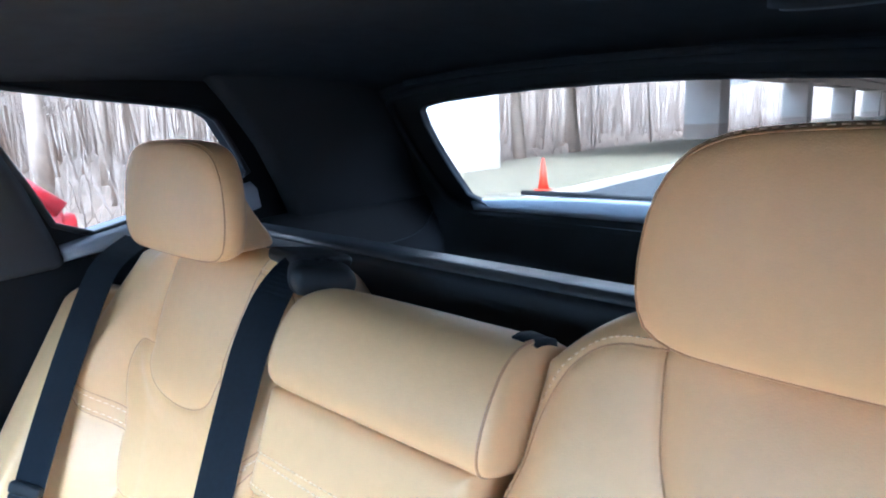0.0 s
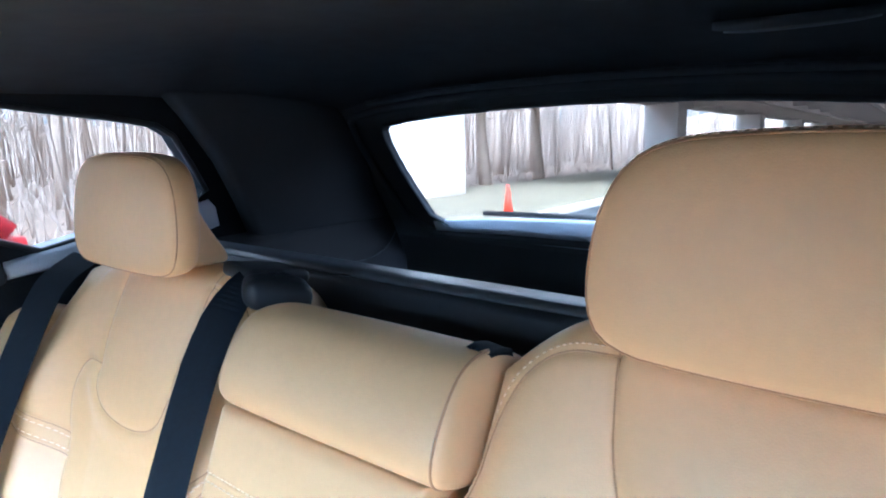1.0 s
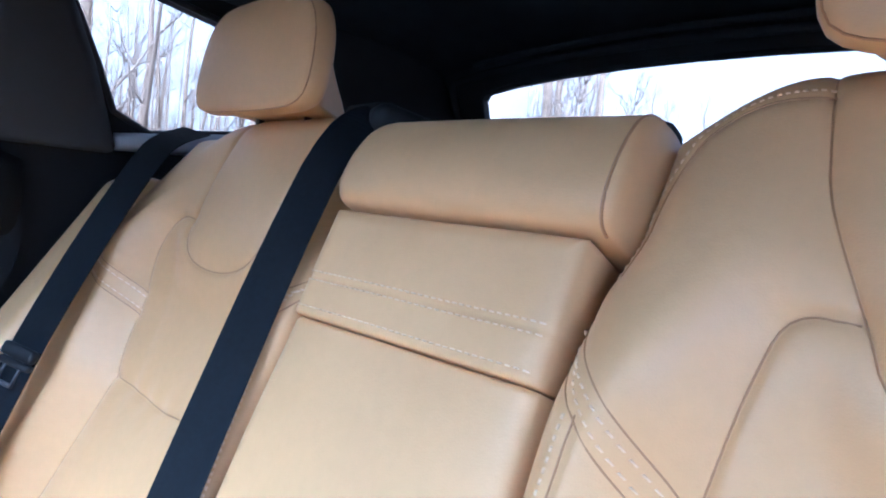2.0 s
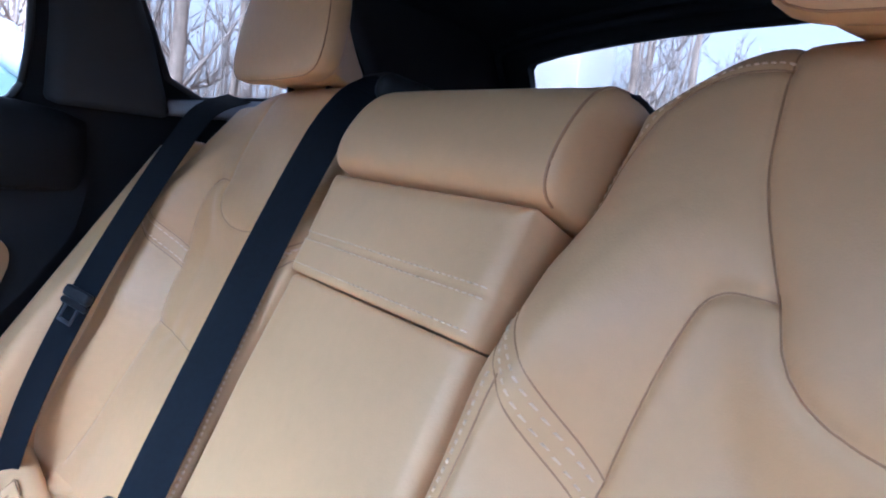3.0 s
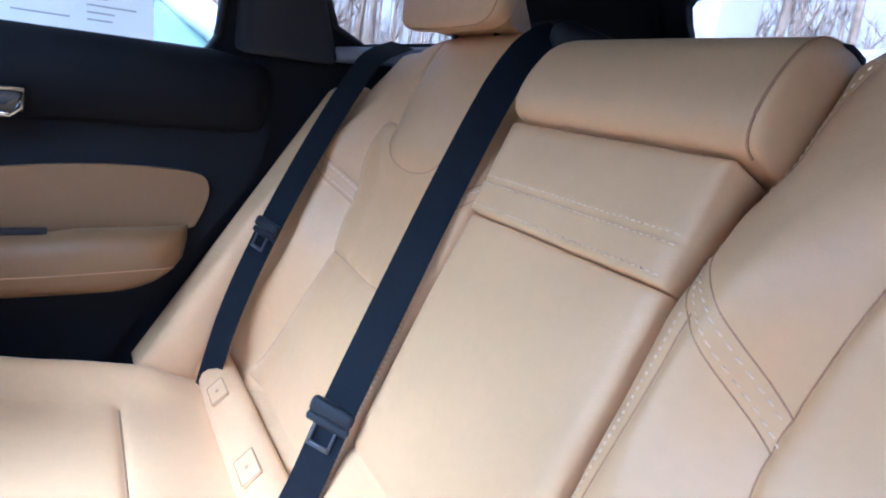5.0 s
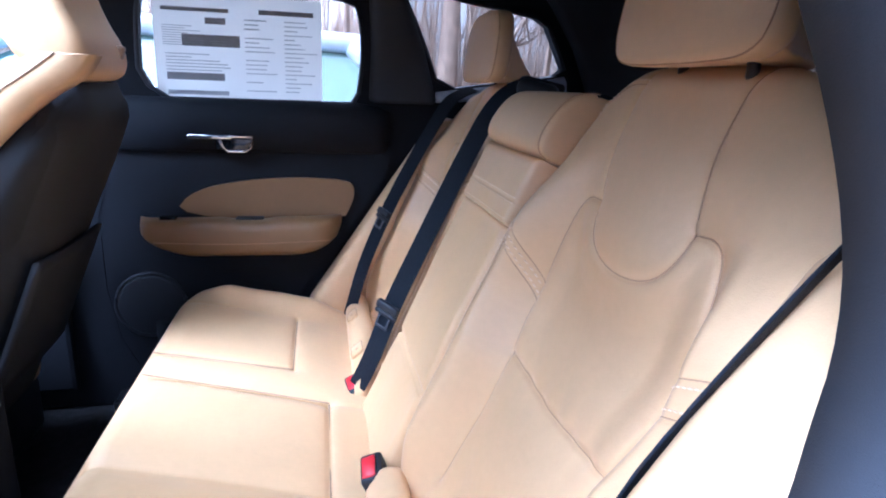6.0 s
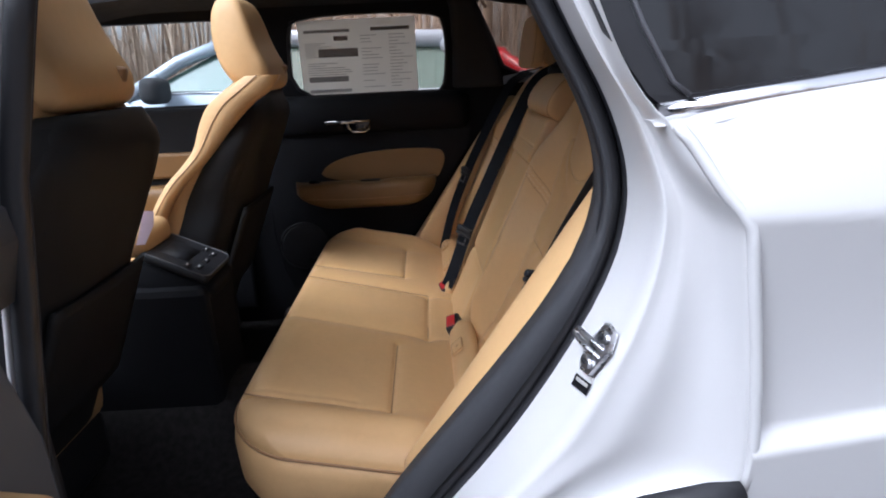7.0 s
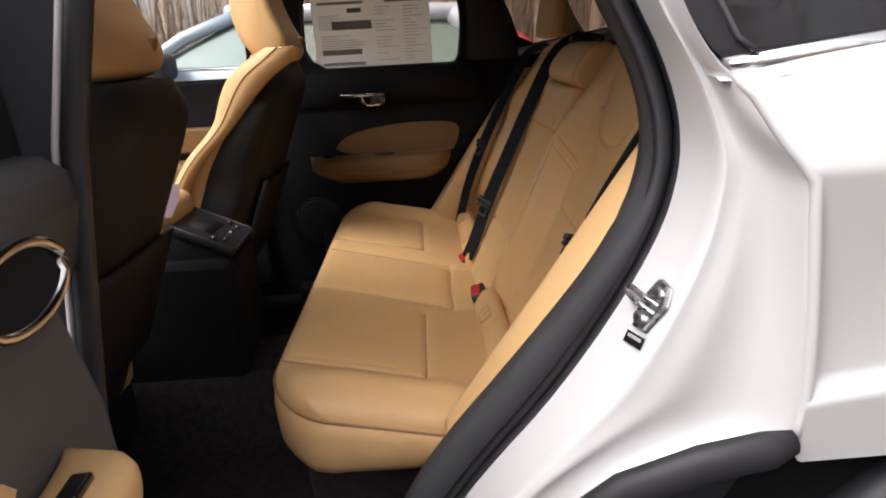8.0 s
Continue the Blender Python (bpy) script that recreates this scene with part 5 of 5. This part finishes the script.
# quarter glass, frame and chrome strip
QG = [(0.268, 1.285), (0.24, 1.36), (0.21, 1.45), (0.62, 1.46), (0.80, 1.40), (0.84, 1.285), (0.47, 1.248), (0.322, 1.231)]
part("quarter_glass", plate([QG], lambda a, b, d: (a, -0.878 + d + 0.35 * max(0, b - 1.23) ** 1.2, b), 0.005), DARKGLASS, body, "dark tinted quarter window", smooth=False)
QF = [(0.190, 1.455), (0.226, 1.36), (0.254, 1.295), (0.292, 1.238), (0.312, 1.222), (0.84, 1.279), (0.84, 1.288), (0.326, 1.236), (0.310, 1.248), (0.284, 1.30), (0.262, 1.36), (0.228, 1.455)]
part("glass_frame", plate([QF], lambda a, b, d: (a, -0.886 + d + 0.35 * max(0, b - 1.23) ** 1.2, b), 0.014), BLACK, body, smooth=False, bevel=0.003)
part("glass_trim", tube([(a + 0.004, -0.8885 + 0.35 * max(0, b - 1.23) ** 1.2, b) for a, b in QF[7:]], 0.0028, 6), SATIN, body)
part("chrome_strip", loft([[(0.322 + 0.52 * f, -0.888, 1.214 + 0.058 * f), (0.318 + 0.52 * f, -0.893, 1.222 + 0.058 * f), (0.316 + 0.52 * f, -0.886, 1.231 + 0.058 * f), (0.318 + 0.52 * f, -0.872, 1.232 + 0.058 * f), (0.322 + 0.52 * f, -0.872, 1.214 + 0.058 * f)] for f in (-0.03, 0.25, 0.5, 0.75, 1)]), CHROME, body, "chrome window strip")
part("rear_pillar", grid(20, 14, lambda u, v: (0.20 + 0.85 * u, -0.80 + 0.09 * v, 1.455 + 0.07 * v)), PAINT, body)
# wheel arch lip and cladding
part("arch_cladding", loft([[(0.78 + r * math.cos(a), y, 0.44 + r * math.sin(a)) for r, y in ((0.375, -0.90), (0.378, -0.945), (0.398, -0.955), (0.425, -0.945), (0.428, -0.91))] for a in [radians(60 + 120 * k / 24) for k in range(25)]]), BLACK, body, "black wheel arch cladding")
part("jamb_cladding", tube([(0.392, -0.940, 0.836), (0.36, -0.945, 0.831), (0.30, -0.936, 0.812), (0.22, -0.925, 0.774), (0.15, -0.92, 0.713), (0.09, -0.915, 0.61), (0.05, -0.91, 0.48), (0.03, -0.91, 0.38)], [0.010, 0.016, 0.016, 0.016, 0.016, 0.016, 0.016, 0.016], 8, 1.4), BLACK, body, "black cladding end")
part("arch_liner", loft([[(0.78 + 0.40 * math.cos(a), y, 0.42 + 0.40 * math.sin(a)) for y in (-0.93, -0.70)] for a in [radians(-10 + 200 * k / 24) for k in range(25)]], caps=False, closed=False), BLACK, body)
part("sill_panel", box(-0.55, 0.16, -0.90, -0.75, 0.24, 0.40), PAINT, body, smooth=False, bevel=0.03)
part("floor_pan", box(-1.9, 1.35, -0.74, 0.74, 0.22, 0.29), BLACK, body, smooth=False)
part("far_flank", box(-1.9, 1.35, 0.86, 0.90, 0.25, 1.16), PAINT, body, smooth=False, bevel=0.02)
part("bonnet", box(-2.9, -1.75, -0.86, 0.86, 0.30, 1.02), PAINT, body, smooth=False, bevel=0.12)
# pillar between the doors
part("door_pillar", loft([[(x - 0.03, -0.80, z), (x - 0.02, -0.775, z), (x - 0.075, -0.69, z), (x - 0.20, -0.69, z), (x - 0.22, -0.80, z)] for x, z in ((-0.40, 0.38), (-0.40, 0.80), (-0.375, 0.95), (-0.335, 1.175), (-0.29, 1.33), (-0.25, 1.46))]), SOFT, body, "charcoal trimmed door pillar")
part("pillar_paint", loft([[(x - 0.036, -0.800, z), (x - 0.038, -0.806, z), (x - 0.043, -0.807, z), (x - 0.044, -0.798, z)] for x, z in ((-0.40, 0.38), (-0.40, 0.80), (-0.375, 0.95), (-0.335, 1.175), (-0.29, 1.33), (-0.25, 1.46))]), PAINT, body)
part("pillar_seal", tube([(x - 0.022, -0.80, z) for x, z in ((-0.40, 0.38), (-0.40, 0.80), (-0.375, 0.95), (-0.335, 1.175), (-0.29, 1.33), (-0.25, 1.46))], 0.014, 8), RUBBER, body)

strk = thing("door_striker", "bright steel door striker bolted to the jamb", "door striker", (0.28, -0.862, 0.94), frame_of=NEAR)


def on_jamb(p):
    """The place of the jamb nearest to p, turned so that z points out of it and y up along it."""
    u, v = min(((i / 40, j / 69) for i in range(2, 39) for j in range(1, 69)), key=lambda q: (jamb(*q) - Vector(p)).length)
    c, du, dv = jamb(u, v), jamb(u + 0.025, v) - jamb(u - 0.025, v), jamb(u, v - 1 / 69) - jamb(u, v + 1 / 69)
    up = dv.normalized()
    nrm = du.cross(up).normalized()
    if nrm.x > 0:
        nrm = -nrm
    return Matrix.Translation(c) @ Matrix((up.cross(nrm), up, nrm)).transposed().to_4x4()


SM = on_jamb((0.275, -0.860, 0.972)) @ pose(-0.0066, -0.0098, 0.003) @ Matrix.Diagonal((1.14, 0.8, 0.8, 1))
HEX = [(-0.006, 0.038), (0.012, 0.036), (0.019, 0.012), (0.010, -0.034), (-0.008, -0.038), (-0.018, -0.012)]
part("base_plate", moved(plate([HEX], lambda a, b, d: Vector((a, b, d)), 0.006), SM), STEEL, strk, smooth=False, bevel=0.0015)
for a, v in ((0.004, 0.022), (-0.003, -0.023)):
    bolt = part("bolt", moved(disc((a, v, 0.006), (0, 0, 1), 0.0095, 0.005, 18), SM), STEEL, strk)
    part("socket", moved(disc((a, v, 0.0105), (0, 0, 1), 0.0042, 0.001, 6), SM), BLACK, bolt)
part("loop", moved(tube(smooth_loop([(0.010, 0.007, 0.004), (-0.012, 0.007, 0.016), (-0.030, 0.006, 0.018), (-0.033, 0.001, 0.018), (-0.030, -0.004, 0.018), (-0.012, -0.005, 0.016), (0.010, -0.006, 0.004)], 2, closed=False), 0.0045, 8), SM), STEEL, strk)
stk = thing("jamb_sticker", "small black label with unreadable print on the jamb", "label", (0.272, -0.835, 0.905), frame_of=NEAR)
STM = on_jamb((0.272, -0.845, 0.905)) @ pose(0.002, 0, 0.002, 0, 0, 12)
part("film", moved(box(-0.016, 0.016, -0.007, 0.007, 0, 0.0012), STM), GLOSS, stk, smooth=False)
part("print_bar", moved(box(-0.012, 0.012, 0.0005, 0.0045, 0.0012, 0.0016), STM), INK, stk, smooth=False)


def wheel():
    w = part("wheel", disc((0.78, -0.72, 0.38), (0, 1, 0), 0.10, 0.05), BLACK, body)
    rings = [[(0.78 + r * math.cos(a), y, 0.38 + r * math.sin(a)) for r, y in ((0.24, -0.92), (0.30, -0.935), (0.345, -0.925), (0.36, -0.90), (0.36, -0.74), (0.345, -0.72), (0.24, -0.72))] for a in [2 * math.pi * k / 60 for k in range(61)]]
    part("tyre", loft(rings, caps=False, closed=False), RUBBER, w)
    tread = []
    for k in range(70):
        a = 2 * math.pi * k / 70
        tread.append(moved(box(0.356, 0.3655, -0.085, 0.085, -0.010, 0.010), Matrix.Translation((0.78, -0.82, 0.38)) @ Matrix.Rotation(-a, 4, "Y")))
    part("tread", merge(*tread), RUBBER, w)
    part("rim", loft([[(0.78 + r * math.cos(a), y, 0.38 + r * math.sin(a)) for r, y in ((0.02, -0.90), (0.10, -0.90), (0.225, -0.915), (0.245, -0.92), (0.24, -0.80))] for a in [2 * math.pi * k / 40 for k in range(41)]], caps=False, closed=False), STEEL, w)


wheel()

# ---- outside ----
HERE = Matrix.Identity(4)


def sheet_xy(x0, x1, y0, y1, n, m, z):
    return grid(n, m, lambda u, v: (x0 + (x1 - x0) * u, y0 + (y1 - y0) * v, z(x0 + (x1 - x0) * u, y0 + (y1 - y0) * v)))


solid("ground", sheet_xy(-400, 500, -400, 500, 90, 90, lambda x, y: -0.03), LITTER, "brown leaf litter on woodland ground", "ground", "structure", frame_of=HERE)
solid("road", sheet_xy(-60, 260, -5.0, 5.05, 40, 6, lambda x, y: 0.0), ASPHALT, "grey worn asphalt road beside the car", "road", "structure", frame_of=HERE)
solid("kerb", loft([[(x, 5.05, -0.02), (x, 5.05, 0.12), (x, 5.08, 0.14), (x, 5.19, 0.14), (x, 5.21, -0.02)] for x in (5, 8, 30, 120, 260)]), STAINED, "pale concrete kerb along the road", "kerb", "structure", frame_of=HERE, smooth=False)
solid("verge", sheet_xy(5, 260, 5.20, 12.2, 60, 12, lambda x, y: 0.10 - 0.008 * (y - 4.5)), GRASS, "dull green and bare verge behind the kerb", "verge", "structure", frame_of=HERE)


solid("parking_bay", sheet_xy(-14, 4.6, 5.0, 6.4, 8, 2, lambda x, y: 0.004), ASPHALT, "worn asphalt parking bay under the red car", "parking bay", "structure", frame_of=HERE)


def cone_thing():
    c = thing("traffic_cone", "orange plastic traffic cone standing on the verge", "traffic cone", (10.42, 5.62, 0.09), frame_of=HERE)
    ring = [(math.cos(k * math.pi / 12), math.sin(k * math.pi / 12)) for k in range(24)]
    part("body", loft([[(10.42 + r * a, 5.62 + r * b, z) for a, b in ring] for r, z in ((0.105, 0.12), (0.068, 0.42), (0.026, 0.72), (0.020, 0.73))]), CONE, c)
    part("foot", moved(rounded(0.27, 0.27, 0.03, 0.01, 2), pose(10.42, 5.62, 0.105)), CONE, c)


cone_thing()

# the viaduct: a row of concrete columns under a deck with cross beams
COLS = [Vector((15.0, 11.3, 0)) + k * Vector((22.6, -0.95, 0)) for k in range(9)]
via = Vector((22.6, -0.95, 0)).normalized()
turn = math.degrees(math.atan2(via.y, via.x))
for c in COLS:
    col = thing("viaduct_column", "square pale concrete column carrying the viaduct", "column", (c.x, c.y, 0), "viaduct columns", frame_of=HERE)
    part("shaft", moved(rounded(1.7, 2.0, 4.4 if c.x > 20 else 11.0, 0.06, 2), pose(c.x, c.y, 1.6 if c.x > 20 else 4.9, 0, 0, turn)), CONCRETE, col)
    part("plinth", moved(rounded(1.712, 2.012, 1.15, 0.06, 2), pose(c.x, c.y, 0.38, 0, 0, turn)), STAINED, col, "lower part stained brown")
deck = thing("viaduct_deck", "long concrete viaduct deck with beams below", "viaduct", (100, 4, 3.7), frame_of=HERE)
DM = Matrix.Translation((14.4, 11.5, 3.75)) @ pose(0, 0, 0, 0, 0, turn)
part("slab", moved(box(4.5, 220, -15, 1.2, 0.55, 1.1), DM), CONCRETE, deck, smooth=False, bevel=0.03)
for y in (-14.6, -9.5, -4.4, 0.5):
    part("girder", moved(box(4.7, 220, y - 0.25, y + 0.25, 0.0, 0.55), DM), CONCRETE, deck, smooth=False)
for k in range(1, 28):
    part("cross_beam", moved(box(0.3 + 7.5 * k, 0.75 + 7.5 * k, -14.4, 0.3, 0.15, 0.55), DM), CONCRETE, deck, smooth=False)


# parked cars beyond the far windows
def parked_car(name, label, x0, x1, y0, y1, roof, belt, paint, cab):
    """x0 nose, x1 tail; cab: x of windscreen foot, roof front, roof rear, rear window foot."""
    car = thing(name, label, "car", ((x0 + x1) / 2, (y0 + y1) / 2, 0), frame_of=HERE)
    ym, hw = (y0 + y1) / 2, (y1 - y0) / 2
    secs = [(x0, 0.70, 0.55), (x0 + 0.08, 0.86, 0.72), (x0 + 0.35, 0.97, 0.86), (cab[0] - 0.1, 1.0, belt - 0.06), (cab[0] + 0.2, 1.0, belt), (cab[3] - 0.3, 1.0, belt + 0.03), (x1 - 0.12, 0.95, belt - 0.02), (x1, 0.84, belt - 0.25)]
    rings = []
    for x, wd, z in secs:
        h = hw * wd
        rings.append([(x, ym - h * 0.96, 0.24), (x, ym - h, 0.45), (x, ym - h, z - 0.20), (x, ym - h * 0.965, z), (x, ym + h * 0.965, z), (x, ym + h, z - 0.20), (x, ym + h, 0.45), (x, ym + h * 0.96, 0.24)])
    part("body", loft(rings), paint, car, bevel=0.02)
    g = hw * 0.95
    r = hw * 0.76
    verts = [(cab[0], ym - g, belt - 0.03), (cab[0], ym + g, belt - 0.03), (cab[3], ym + g, belt - 0.03), (cab[3], ym - g, belt - 0.03), (cab[1], ym - r, roof - 0.05), (cab[1], ym + r, roof - 0.05), (cab[2], ym + r, roof - 0.05), (cab[2], ym - r, roof - 0.05)]
    part("glasshouse", (verts, [(0, 1, 5, 4), (1, 2, 6, 5), (2, 3, 7, 6), (3, 0, 4, 7), (4, 5, 6, 7), (0, 3, 2, 1)]), SMOKE, car, "dark glass cabin", smooth=False, bevel=0.03)
    part("roof_panel", moved(rounded(cab[2] - cab[1] + 0.14, 2 * r + 0.1, 0.09, 0.035, 3), pose((cab[1] + cab[2]) / 2, ym, roof - 0.03)), paint, car)
    for s in (-1, 1):
        yb, yt = ym + s * (g + 0.005), ym + s * (r + 0.012)
        for (xa, xb, wd) in ((cab[0], cab[1], 0.035), (cab[3], cab[2], 0.06), ((cab[0] + cab[3]) / 2 + 0.1, (cab[1] + cab[2]) / 2 + 0.1, 0.03)):
            part("window_pillar", tube([(xa, yb, belt - 0.02), ((xa + xb) / 2, (yb + yt) / 2, (belt + roof) / 2 + 0.005), (xb, yt, roof - 0.04)], wd, 8), paint, car)
        part("bright_strip", tube([(cab[0] + 0.05, yb, belt + 0.005), (cab[3] - 0.02, yb, belt + 0.012)], 0.012, 6), CHROME, car, "bright strip under the windows")
        part("roof_rail", tube([(cab[1], ym + s * (r + 0.02), roof - 0.02), ((cab[1] + cab[2]) / 2, ym + s * (r + 0.03), roof + 0.012), (cab[2] + 0.02, ym + s * (r + 0.02), roof - 0.03)], 0.014, 6), CHROME, car, "bright roof rail")
        part("door_mirror", moved(rounded(0.10, 0.20, 0.13, 0.04, 4), pose(cab[0] + 0.22, ym + s * (hw + 0.09), belt + 0.02)), SOFT, car, "dark door mirror")
        part("tail_lamp", moved(rounded(0.16, 0.10, 0.20, 0.03, 3), pose(x1 - 0.10, ym + s * hw * 0.86, belt - 0.16)), RED, car, "red tail lamp")
        for xw in (x0 + 0.75, x1 - 0.75):
            part("wheel", disc((xw, ym + s * (hw - 0.16), 0.33), (0, s, 0), 0.33, 0.17, 28), RUBBER, car)
    return car


parked_car("parked_car", "silver-blue car parked alongside", -3.55, 0.66, 1.75, 3.50, 1.52, 1.20, SILVER, (-1.52, -0.98, 0.18, 0.50))
parked_car("parked_car", "bright red car parked beyond the silver one", -2.9, 1.52, 4.0, 5.75, 1.56, 1.02, REDPAINT, (-1.4, -0.7, 0.75, 1.40))

# ---- the wood: bare trees ----
def tree_geo(seed, height, r0):
    """A bare tree about the origin: (trunk, branches), each a joined mesh."""
    rg = random.Random(seed)
    lean = Vector((rg.uniform(-0.06, 0.06), rg.uniform(-0.06, 0.06), 1))
    pts, p = [], Vector((0, 0, -0.1))
    for k in range(9):
        pts.append(p.copy())
        p += lean.normalized() * height / 8 + Vector((rg.uniform(-1, 1), rg.uniform(-1, 1), 0)) * height * 0.012
    rad = [r0 * (1.25 if k == 0 else 1) * (1 - 0.85 * (k / 8) ** 1.1) for k in range(9)]
    trunk = tube(pts, rad, 7)
    geos = []

    def limb(start, d, length, r, depth):
        q, path, dd = start.copy(), [start.copy()], d.normalized()
        n = 4 if depth else 3
        for _ in range(n):
            dd = (dd + Vector((rg.uniform(-0.28, 0.28), rg.uniform(-0.28, 0.28), rg.uniform(-0.08, 0.25)))).normalized()
            q = q + dd * length / n
            path.append(q.copy())
        geos.append(tube(path, [r * (1 - 0.8 * i / n) for i in range(n + 1)], 4 if depth else 3))
        if depth:
            for i in range(1, n + 1):
                for _ in range(rg.randint(1, 3)):
                    side = Vector((rg.uniform(-1, 1), rg.uniform(-1, 1), rg.uniform(0, 0.8)))
                    limb(path[i], (dd * 0.6 + side), length * rg.uniform(0.3, 0.55), r * 0.45, depth - 1)

    for k in range(rg.randint(9, 13)):
        f = rg.uniform(0.16, 0.97)
        i = min(7, int(f * 8))
        start = pts[i].lerp(pts[i + 1], f * 8 - i)
        a = rg.uniform(0, 2 * math.pi)
        limb(start, Vector((math.cos(a), math.sin(a), rg.uniform(0.35, 1.1))), height * rg.uniform(0.12, 0.28) * (1.15 - 0.6 * f), rad[i] * 0.38, 2)
    return trunk, merge(*geos)


TREES = []
for k, (h, r) in enumerate(((15, 0.17), (18, 0.24), (12, 0.11), (16, 0.15), (9, 0.07))):
    tr = thing("tree", "bare grey-brown tree in the leafless wood", "tree", (0, 0, 0), "bare trees", frame_of=HERE)
    trunk, crown = tree_geo(10 + k, h, r)
    part("trunk", trunk, BARK, tr)
    part("crown", crown, TWIG, tr, "bare branches and twigs")
    TREES.append(tr)


def free(x, y):
    """Clear of the road, the cars, the verge and the viaduct."""
    if -6.5 < y < 8.5 and x < 8 and x > -60:
        return False
    if y < 12.5 and x > 6:
        return False
    return True


rg = random.Random(21)
spots = []
for _ in range(4000):
    x, y = rg.uniform(-45, 75), rg.uniform(9, 60)
    if free(x, y) and all((x - a) ** 2 + (y - b) ** 2 > 2.6 for a, b in spots):
        spots.append((x, y))
    if len(spots) >= 250:
        break
spots += [(x * 1.3 + rg.uniform(-1, 1), -rg.uniform(9, 34)) for x in range(-35, 45)]
first = set()
for n, (x, y) in enumerate(spots):
    k = n % 5
    m = pose(x, y, -0.03, 0, 0, rg.uniform(0, 360))
    if k not in first:
        TREES[k].matrix_basis = m
        first.add(k)
    else:
        copy_thing(TREES[k], m)


# underwood and far stems, one mass
def underwood():
    g = random.Random(5)
    geos = []
    for _ in range(4800):
        x, y = g.uniform(-60, 110), 10 + 75 * g.random() ** 1.3
        if not free(x, y):
            continue
        if g.random() < 0.18:
            y = -y
        h = g.uniform(0.8, 3.2) if g.random() < 0.86 else g.uniform(5, 13)
        r = 0.012 if h < 4 else g.uniform(0.03, 0.09)
        b = Vector((x, y, -0.05))
        tip = b + Vector((g.uniform(-0.25, 0.25) * h * 0.5, g.uniform(-0.25, 0.25) * h * 0.5, h))
        geos.append(tube([b, b.lerp(tip, 0.5) + Vector((g.uniform(-0.1, 0.1), g.uniform(-0.1, 0.1), 0)), tip], [r, r * 0.7, r * 0.15], 3))
        if h < 4:
            for _ in range(5):
                s = b.lerp(tip, g.uniform(0.15, 0.8))
                geos.append(tube([s, s + Vector((g.uniform(-0.6, 0.6), g.uniform(-0.6, 0.6), g.uniform(0.2, 0.8)))], [r * 0.6, r * 0.2], 3))
    return merge(*geos)


solid("underwood", underwood(), TWIG, "thin bare saplings and brush among the trees", "brush", "stuff", frame_of=HERE)


def far_stems():
    """Thin bare trunks with a few rising limbs, deep in the wood."""
    g = random.Random(9)
    geos = []
    for _ in range(2600):
        x, y = g.uniform(-75, 125), 24 + 62 * g.random() ** 0.9
        if g.random() < 0.25:
            y = -y + 8
        h, r = g.uniform(7, 17), g.uniform(0.04, 0.14)
        b = Vector((x, y, -0.05))
        tip = b + Vector((g.uniform(-0.09, 0.09) * h, g.uniform(-0.09, 0.09) * h, h))
        bend = b.lerp(tip, 0.45) + Vector((g.uniform(-0.25, 0.25), g.uniform(-0.25, 0.25), 0))
        geos.append(tube([b, bend, tip], [r, r * 0.7, r * 0.12], 3))
        for _ in range(4):
            f = g.uniform(0.25, 0.85)
            q = b.lerp(tip, f)
            e = q + Vector((g.uniform(-1, 1), g.uniform(-1, 1), g.uniform(0.5, 1.6))) * h * 0.14
            geos.append(tube([q, e], [r * 0.35, r * 0.08], 3))
    return merge(*geos)


def low_brush():
    """Knee-high twigs and dead stalks along the edge of the wood."""
    g = random.Random(12)
    geos = []
    for _ in range(4200):
        x, y = g.uniform(-45, 90), 8.6 + 24 * g.random() ** 1.6
        if not free(x, y) and not (x > 6 and y > 12.3):
            continue
        b = Vector((x, y, -0.05))
        h = g.uniform(0.25, 1.3)
        for _ in range(2):
            geos.append(tube([b, b + Vector((g.uniform(-0.5, 0.5), g.uniform(-0.5, 0.5), h))], [0.012, 0.004], 3))
    return merge(*geos)


solid("brush", low_brush(), TWIG, "knee-high dead stalks along the edge of the wood", "brush", "stuff", frame_of=HERE)
solid("far_trees", far_stems(), BARK, "thin bare trunks deep in the leafless wood", "far trees", "stuff", frame_of=HERE)
RING = [radians(4 * k) for k in range(91)]
solid("backdrop", loft([[(20 + 105 * math.cos(a), 10 + 95 * math.sin(a), -1), (20 + 105 * math.cos(a), 10 + 95 * math.sin(a), 7.5 + 1.4 * math.sin(a * 23) + 1.0 * math.sin(a * 57 + 1))] for a in RING], caps=False, closed=False), FARWOOD, "hazy mass of far leafless woods", "far woods", "structure", frame_of=HERE)
